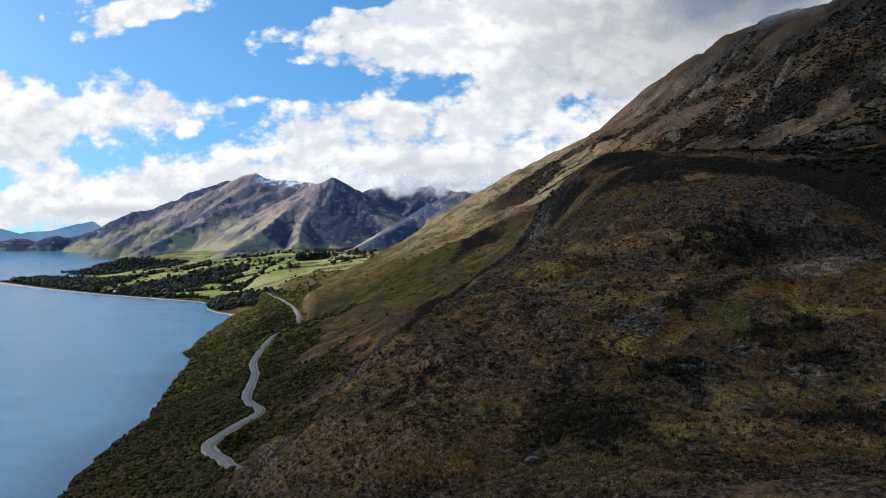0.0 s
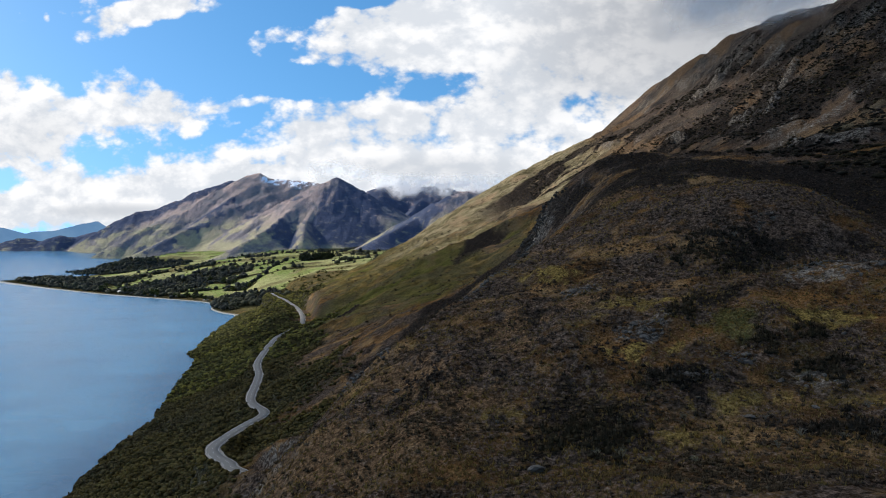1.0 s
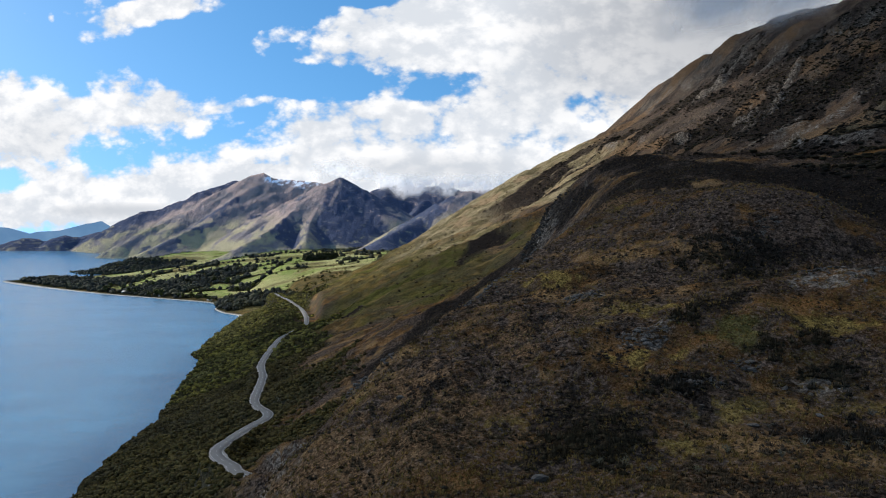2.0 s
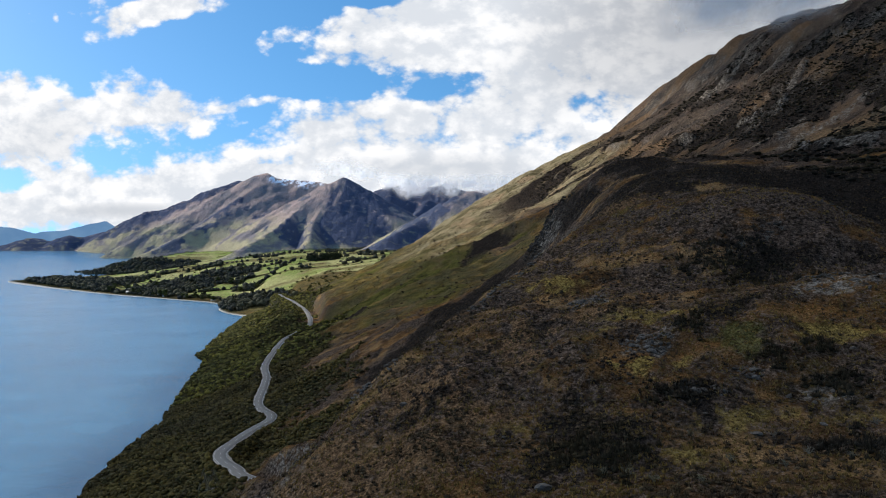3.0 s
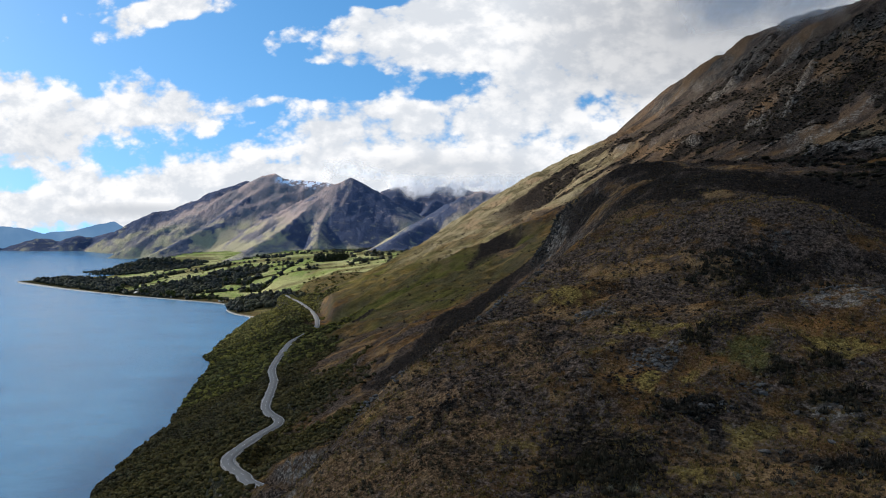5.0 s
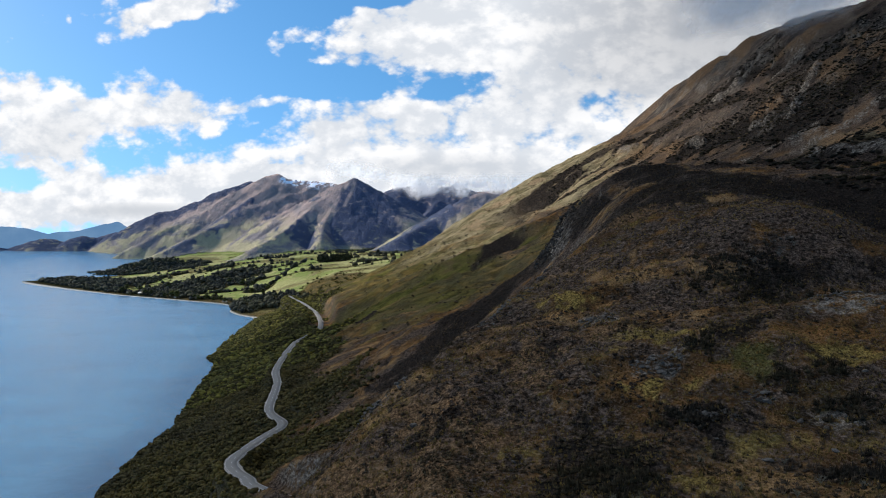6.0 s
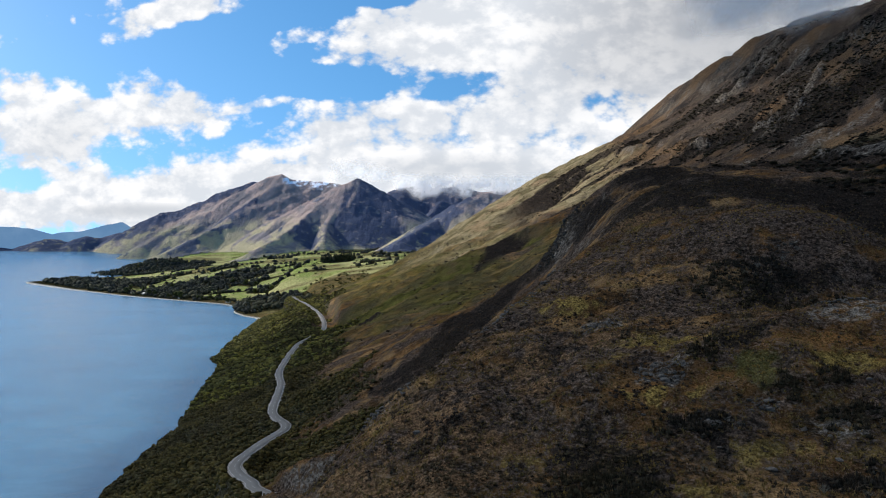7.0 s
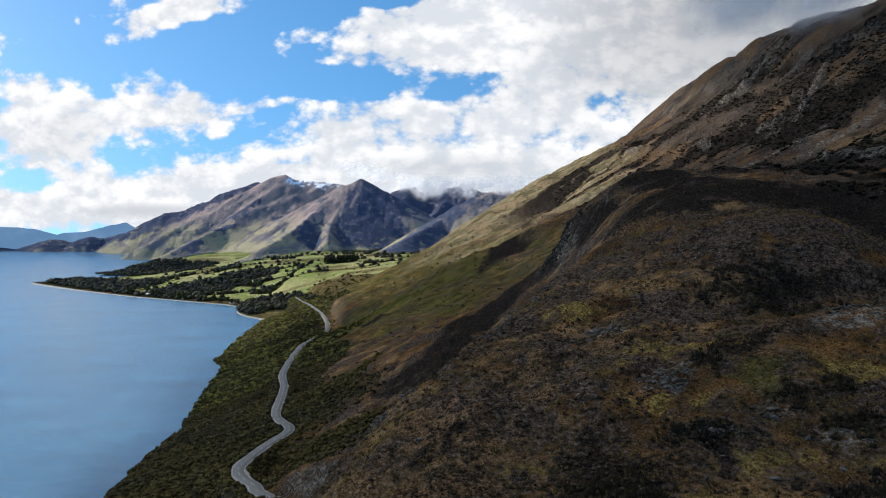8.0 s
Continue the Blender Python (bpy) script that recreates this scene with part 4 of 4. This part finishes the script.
scatter("slope_shrub", p, 0.5 + 1.0 * np.random.RandomState(7).rand(len(p)) ** 2, SMALL_CLUMPS, SCRUB_MAT,
        "dark shrubs dotted over the grassy upper slope", "shrub", 0.8, 9)


def upper_keep(x, y, z, a, b, c, d):
    cov = covers(x, y, z, a, b, c, d, np.zeros_like(x))
    return cov["dark"] * sstep(d, 300, 360) * (a > b) * (1 - cov["rock"]) * (0.35 + 0.65 * sstep(fbm(x, y, 14, 4, 0.6), -0.1, 0.1))


p = sown(33000, 120, 440, 260, 1130, upper_keep, 20)
scatter("upper_scrub", p, 0.8 + 1.3 * np.random.RandomState(12).rand(len(p)) ** 1.8, SMALL_CLUMPS, leaf_material("upper_scrub_leaves", (0.006, 0.0058, 0.005), (0.030, 0.026, 0.021)),
        "belts of nearly black scrub across the upper slope", "scrub", 0.75, 21)
p = sown(21000, -1750, -150, 1270, 3100, wood_keep, 16)
scatter("woodland", p, 3.6 + 4.4 * np.random.RandomState(8).rand(len(p)) ** 1.3, BUSHES, WOOD_MAT,
        "dark mixed woodland on the low lakeside land", "woodland", 1.25, 10)


def valley_keep(x, y, z, a, b, c, d):
    w = sstep(oval(x, y, -255, 1400, 95, 240, 0.2) + 0.5 * fbm(x, y, 60, 4), -0.05, 0.3)
    tufts = 0.10 * sstep(fbm(x, y, 120, 4), 0.0, 0.3) * (y > 1700)
    return np.maximum(0.8 * w, tufts) * (b > 2) * off_road(x, y, 9)


p = sown(14000, -1100, -120, 1150, 2700, valley_keep, 17)
scatter("valley_scrub", p, 1.2 + 2.2 * np.random.RandomState(9).rand(len(p)) ** 1.7, BUSHES, leaf_material("valley_leaves", (0.026, 0.026, 0.012), (0.105, 0.095, 0.034)),
        "yellowish green scrub and rough grass beside the fields", "scrub", 0.9, 11)

# ---------------------------------------------------------------- stones, dead shrubs
def mesh_of(name, v, f, mat, smooth=False):
    me = bpy.data.meshes.new(name)
    me.from_pydata([tuple(p) for p in v], [], [tuple(q) for q in f])
    if smooth:
        me.shade_smooth()
    me.materials.append(mat)
    return me


def part(name, me, parent, place=None, label=""):
    ob = new(name, me)
    ob.parent = parent
    if place is not None:
        ob.matrix_basis = place
    return tagged(ob, label)


def stone_material(name, tone):
    mat, n = material(name)
    pos = n.add("ShaderNodeTexCoord").outputs["Object"]
    rnd = n.add("ShaderNodeObjectInfo").outputs["Random"]
    layer = n.noise(n.scaled(pos, (1.0, 1.0, 5.0)), 1.6, 7, 0.7)
    c = n.mix(n.ramp(layer, 0.35, 0.65), rgb(0.060, 0.053, 0.046), rgb(0.210, 0.190, 0.165))
    c = n.mix(n.m("MULTIPLY", rnd, 0.6), c, rgb(0.055, 0.050, 0.045))
    c = n.mix(n.ramp(n.noise(pos, 3.0, 5, 0.7), 0.60, 0.70), c, rgb(0.13, 0.13, 0.115))
    return finish(mat, n, n.mix(1.0, c, rgb(tone, tone, tone), "MULTIPLY"), 0.9, layer, 0.8, 0.12, 0.2)


STONE, BLUFF_STONE = stone_material("schist", 1.0), stone_material("dark_schist", 0.42)


def stone_mesh(seed, flat, mat):
    """An angular, split block of schist."""
    r = np.random.RandomState(seed)
    v, f = ico(2)
    for _ in range(7):
        nrm = r.normal(size=3)
        nrm /= np.linalg.norm(nrm)
        cut = 0.55 + 0.35 * r.rand()
        over = np.maximum(0, v @ nrm - cut)
        v = v - over[:, None] * nrm
    v = v * (1 + 0.05 * r.normal(size=(len(v), 1)))
    v = v * (1.0, 0.6 + 0.4 * r.rand(), flat)
    return mesh_of("stone", v, f, mat)


BLOCKS = [stone_mesh(60 + k, 0.35 + 0.08 * k, STONE) for k in range(6)]
BLUFF_BLOCKS = [stone_mesh(90 + k, 0.6 + 0.12 * k, BLUFF_STONE) for k in range(6)]


def height(x, y):
    return float(land(np.array([[float(x)]]), np.array([[float(y)]]))[0][0, 0])


def boulder(x, y, size, k):
    ob = new("boulder", BLOCKS[k % 6])
    ob.matrix_basis = pose(x, y, height(x, y) + 0.12 * size, 8 * (k % 3), 6 * (k % 4), 67 * k) @ Matrix.Scale(size, 4)
    return tagged(ob, "weathered pale grey schist boulder on the tussock slope", "boulder", "boulders on the hillside")


for k, (x, y, size) in enumerate(((46, 112, 1.0), (56.5, 113, 0.8), (12.5, 101, 1.5), (55, 121, 0.7), (58, 119, 0.6), (51, 125, 0.9), (40, 117, 0.5),
                                  (30, 126, 0.6), (66, 110, 0.8), (62, 121, 0.6), (8, 117, 0.5), (-9, 133, 0.9), (22, 108, 0.5), (70, 130, 0.7))):
    boulder(x, y, size, k)


def outcrop(x, y, wide, deep, high, count, seed, label, blocks=BLOCKS):
    """A knob of bedrock: split blocks heaped and leaning on the slope."""
    r = np.random.RandomState(seed)
    top = new("rock_outcrop")
    top.matrix_basis = pose(x, y, height(x, y))
    for k in range(int(count * 2.2)):
        a, q = r.rand() * 6.283, r.rand() ** 0.6
        px, py = math.cos(a) * q * wide, math.sin(a) * q * deep
        size = (0.4 + 0.9 * r.rand() ** 2) * (0.09 * min(wide, deep) + 0.24)
        pz = height(x + px, y + py) - height(x, y) + high * max(0.0, 1 - q) * 0.75 - 0.22 * size
        part("stone", blocks[r.randint(6)], top,
             pose(px, py, pz, r.uniform(-22, 22), r.uniform(-22, 22), r.uniform(0, 360)) @ Matrix.Diagonal((size * 1.2, size, size * r.uniform(0.7, 1.3), 1)))
    return tagged(top, label, "rock outcrop", "outcrops on the hillside")


GREY = "grey schist outcrop of split blocks on the hillside"
for k, (x, y, wide, deep, high, count) in enumerate((
        (36, 137, 5.0, 3.2, 1.0, 40), (30, 165, 4.5, 3.0, 1.2, 28), (41, 122, 6.0, 1.6, 0.8, 18), (50, 126, 3.5, 2.0, 1.0, 14), (78, 156, 9.0, 3.0, 1.0, 26),
        (-20, 155, 3.0, 4.0, 2.6, 18), (-14, 156, 2.5, 2.5, 1.5, 12), (86, 150, 6.0, 3.0, 1.0, 18), (105, 203, 6.0, 3.0, 1.2, 14), (82, 192, 4.0, 2.5, 1.0, 12))):
    outcrop(x, y, wide, deep, high, count, 80 + k, GREY)
for k, (x, y) in enumerate(((6, 180), (10, 185), (13, 189), (17, 197), (21, 205), (25, 214))):
    outcrop(x, y, 2.6, 4.0, 1.4, 11, 100 + k, "line of grey rocks along the crest of the spur")
for k, (x, y, high) in enumerate(((46, 380, 5), (50, 390, 6), (44, 396, 4), (53, 402, 5), (41, 386, 3), (57, 384, 4))):
    outcrop(x, y, 6.0, 8.0, high, 20, 120 + k, "steep dark bluff of fractured rock above the gully", BLUFF_BLOCKS)

def dead_shrub(x, y, size, seed):
    """A bare grey shrub: forked stems, thin twigs."""
    r = np.random.RandomState(seed)
    top = new("dead_shrub")
    top.matrix_basis = pose(x, y, height(x, y))
    for k in range(7):
        v, f = [], []

        def limb(p, way, length, thick, level):
            q = p + way * length
            side = np.cross(way, r.normal(size=3))
            side /= np.linalg.norm(side) + 1e-6
            up = np.cross(way, side)
            at = len(v)
            for end, w in ((p, thick), (q, thick * 0.55)):
                for c_, s__ in ((1, 0), (-0.5, 0.87), (-0.5, -0.87)):
                    v.append(end + side * w * c_ + up * w * s__)
            for i in range(3):
                j = (i + 1) % 3
                f.append((at + i, at + j, at + 3 + j, at + 3 + i))
            if level:
                for _ in range(3):
                    n2 = way + r.normal(size=3) * 0.55
                    limb(p + way * length * r.uniform(0.5, 1.0), n2 / np.linalg.norm(n2), length * r.uniform(0.45, 0.75), thick * 0.6, level - 1)
        a = k * 0.9 + r.rand()
        way = np.array([math.cos(a) * 0.55, math.sin(a) * 0.55, 0.8 + 0.4 * r.rand()])
        limb(np.zeros(3), way / np.linalg.norm(way), size * 0.5, 0.035 * size, 2)
        part("branch", mesh_of("branch", v, f, TWIG_MAT), top)
    return tagged(top, "bare dead grey shrub with forked twigs", "dead shrub", "dead shrubs")


for k, (x, y, size) in enumerate(((24, 101, 2.0), (27, 99, 1.7), (21, 103, 1.5), (39, 104, 1.6), (50, 104, 1.8), (55, 102, 1.4), (33, 98, 1.5), (60, 103, 1.6),
                                  (45, 100, 1.4), (64, 112, 1.6), (72, 185, 2.0), (79, 187, 2.2), (84, 190, 1.8), (68, 182, 1.7), (48, 111, 1.2), (36, 112, 1.3))):
    dead_shrub(x, y, size, 200 + k)

# ---------------------------------------------------------------- trees and sheds by the lake
BARK = leaf_material("bark", (0.05, 0.04, 0.03), (0.10, 0.085, 0.07))
LEAF = leaf_material("tree_leaves", (0.016, 0.024, 0.010), (0.060, 0.070, 0.026))
NEEDLE = leaf_material("conifer_needles", (0.008, 0.013, 0.009), (0.026, 0.034, 0.020))


def trunk_mesh(high, thick, seed):
    r = np.random.RandomState(seed)
    v, f = [], []
    rings = 5
    for k in range(rings):
        t = k / (rings - 1)
        w = thick * (1 - 0.75 * t)
        ox, oy = 0.04 * high * t * r.normal(), 0.04 * high * t * r.normal()
        for i in range(6):
            v.append((math.cos(i * 1.047) * w + ox, math.sin(i * 1.047) * w + oy, high * t))
    for k in range(rings - 1):
        for i in range(6):
            j = (i + 1) % 6
            f.append((k * 6 + i, k * 6 + j, k * 6 + 6 + j, k * 6 + 6 + i))
    return mesh_of("trunk", v, f, BARK)


def crown_mesh(seed, conifer):
    """Clumps of foliage along the limbs, with gaps between them."""
    r = np.random.RandomState(seed)
    vs, fs, at = [], [], 0
    for k in range(26 if conifer else 22):
        v, f = lumpy(1, seed * 40 + k, 0.4)
        a = r.rand() * 6.283
        if conifer:
            t = (k + 0.5) / 26
            p = np.array([math.cos(a), math.sin(a), 0]) * (1 - t) * 0.20 * r.uniform(0.4, 1.1) + (0, 0, 0.12 + 0.86 * t)
            w = 0.12 * (1 - 0.75 * t)
        else:
            q = r.rand() ** 0.5
            t = r.rand()
            p = np.array([math.cos(a), math.sin(a), 0]) * 0.36 * q * math.sin(0.5 + 2.3 * t) + (0, 0, 0.28 + 0.62 * t)
            w = 0.13 + 0.07 * r.rand()
        vs.append(v * w + p)
        fs.append(f + at)
        at += len(v)
    return mesh_of("crown", np.concatenate(vs), np.concatenate(fs), NEEDLE if conifer else LEAF)


def tree(name, seed, conifer):
    top = new(name)
    part("trunk", trunk_mesh(0.9 if conifer else 0.55, 0.022, seed), top)
    part("crown", crown_mesh(seed, conifer), top)
    return top


def put(ob, x, y, size, turn):
    c = copy_thing(ob, pose(x, y, height(x, y) - 0.2, 0, 0, turn))
    c.scale = (size, size, size)
    return c


def clear_away(ob):
    for o in (*ob.children_recursive, ob):
        bpy.data.objects.remove(o)


grow = np.random.RandomState(77)
broad = [tagged(tree("tree", 5 + k, False), "round-crowned green tree standing on the lake shore", "tree", "trees along the lake shore") for k in range(3)]
for k, (x, y) in enumerate(((-650, 1650), (-668, 1668), (-690, 1680), (-770, 1760), (-790, 1800), (-815, 1830), (-845, 1800), (-860, 1850), (-560, 1590),
                            (-540, 1570), (-520, 1562), (-505, 1540), (-585, 1605), (-600, 1625), (-745, 1735), (-880, 1900), (-820, 1900), (-770, 1900),
                            (-480, 1650), (-455, 1700), (-610, 1900), (-560, 1850), (-520, 1800), (-440, 1600))):
    put(broad[k % 3], x, y, grow.uniform(11, 19), grow.uniform(0, 360))
dark_pine = [tagged(tree("conifer", 15 + k, True), "tall dark conifer in a dense square plantation", "conifer", "plantation conifers") for k in range(2)]
for k in range(44):
    put(dark_pine[k % 2], -395 + 80 * (k % 11) / 10 + grow.uniform(-3, 3), 2000 + 14 * (k // 11) + grow.uniform(-4, 4), grow.uniform(19, 25), grow.uniform(0, 360))
for ob in (*broad, *dark_pine):
    clear_away(ob)


def plain(name, color, rough=0.7):
    mat, n = material(name)
    pos = n.add("ShaderNodeTexCoord").outputs["Object"]
    dirt = n.ramp(n.noise(pos, 1.2, 5, 0.6), 0.3, 0.7)
    return finish(mat, n, n.mix(dirt, rgb(*[c * 0.75 for c in color]), rgb(*color)), rough)


WALL_PAINT, IRON, DARK_GLASS, WOOD_DOOR = plain("pale_paint", (0.62, 0.58, 0.50)), plain("roof_iron", (0.30, 0.29, 0.28), 0.5), plain("window_glass", (0.03, 0.04, 0.05), 0.1), plain("door_wood", (0.16, 0.10, 0.06))


def box(name, w, d, h, mat):
    x, y = w / 2, d / 2
    v = [(-x, -y, 0), (x, -y, 0), (x, y, 0), (-x, y, 0), (-x, -y, h), (x, -y, h), (x, y, h), (-x, y, h)]
    return mesh_of(name, v, [(3, 2, 1, 0), (4, 5, 6, 7), (0, 1, 5, 4), (1, 2, 6, 5), (2, 3, 7, 6), (3, 0, 4, 7)], mat)


def shed(x, y, w, d, h, turn):
    """A small gabled house by the water."""
    top = new("lake_cottage")
    top.matrix_basis = pose(x, y, height(x, y) - 0.1, 0, 0, turn)
    g = h + 0.35 * d
    v = [(-w / 2, -d / 2, 0), (w / 2, -d / 2, 0), (w / 2, d / 2, 0), (-w / 2, d / 2, 0), (-w / 2, -d / 2, h), (w / 2, -d / 2, h), (w / 2, d / 2, h), (-w / 2, d / 2, h),
         (-w / 2, 0, g), (w / 2, 0, g)]
    part("wall", mesh_of("wall", v, [(0, 1, 5, 4), (2, 3, 7, 6), (1, 2, 6, 9, 5), (3, 0, 4, 8, 7), (3, 2, 1, 0)], WALL_PAINT), top)
    for side in (-1, 1):
        e, o = 0.35, 0.12
        ys = side * (d / 2 + e)
        zs = h - 0.35 * e * 2
        v = [(-w / 2 - e, ys, zs), (w / 2 + e, ys, zs), (w / 2 + e, 0, g + 0.05), (-w / 2 - e, 0, g + 0.05)]
        v = v + [(p[0], p[1], p[2] + o) for p in v]
        part("roof", mesh_of("roof", v, [(3, 2, 1, 0), (4, 5, 6, 7), (0, 1, 5, 4), (1, 2, 6, 5), (2, 3, 7, 6), (3, 0, 4, 7)], IRON), top)
    part("door", box("door", 0.9, 0.08, 2.0, WOOD_DOOR), top, pose(0, -d / 2 - 0.03, 0.1))
    for wx in (-w * 0.3, w * 0.3):
        part("window", box("window", 1.3, 0.08, 1.1, DARK_GLASS), top, pose(wx, -d / 2 - 0.03, 0.95))
    return tagged(top, "small pale gabled cottage among trees by the shore", "cottage", "lakeside cottages")


for x, y, w, d, h, turn in ((-655, 1662, 9, 6, 2.7, -30), (-508, 1552, 11, 6, 2.6, -35), (-790, 1778, 10, 7, 2.8, -35), (-830, 1870, 12, 7, 2.8, -25)):
    shed(x, y, w, d, h, turn)

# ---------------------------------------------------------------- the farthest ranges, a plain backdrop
# their blue haze is put into an evenly glowing colour
mat, n = material("far_haze_glow")
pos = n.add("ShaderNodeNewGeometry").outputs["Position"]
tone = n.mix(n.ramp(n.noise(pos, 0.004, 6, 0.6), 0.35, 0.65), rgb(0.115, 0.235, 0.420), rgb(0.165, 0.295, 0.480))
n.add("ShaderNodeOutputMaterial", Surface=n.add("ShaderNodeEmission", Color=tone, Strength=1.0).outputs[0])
bear = np.radians(np.linspace(-45, -16, 200))
crest = np.interp(np.degrees(bear), [-45, -35.2, -32.1, -30.8, -29.8, -29.1, -27.7, -26.3, -25.4, -24.1, -21.4, -16], [240, 229, 214, 205, 173, 183, 197, 239, 250, 182, 155, 150])
crest = crest + 9 * fbm(np.degrees(bear), 0 * bear, 1.5, 5, 0.6)
rows_ = np.stack([np.full(bear.shape, 20.0), crest * 0.6, crest])
depth = np.array([4860.0, 4890.0, 4930.0])[:, None]
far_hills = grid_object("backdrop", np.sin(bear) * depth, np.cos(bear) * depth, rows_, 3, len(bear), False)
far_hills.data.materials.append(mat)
tagged(far_hills, "hazy blue mountain ranges at the far end of the lake", "mountains", kind="structure")
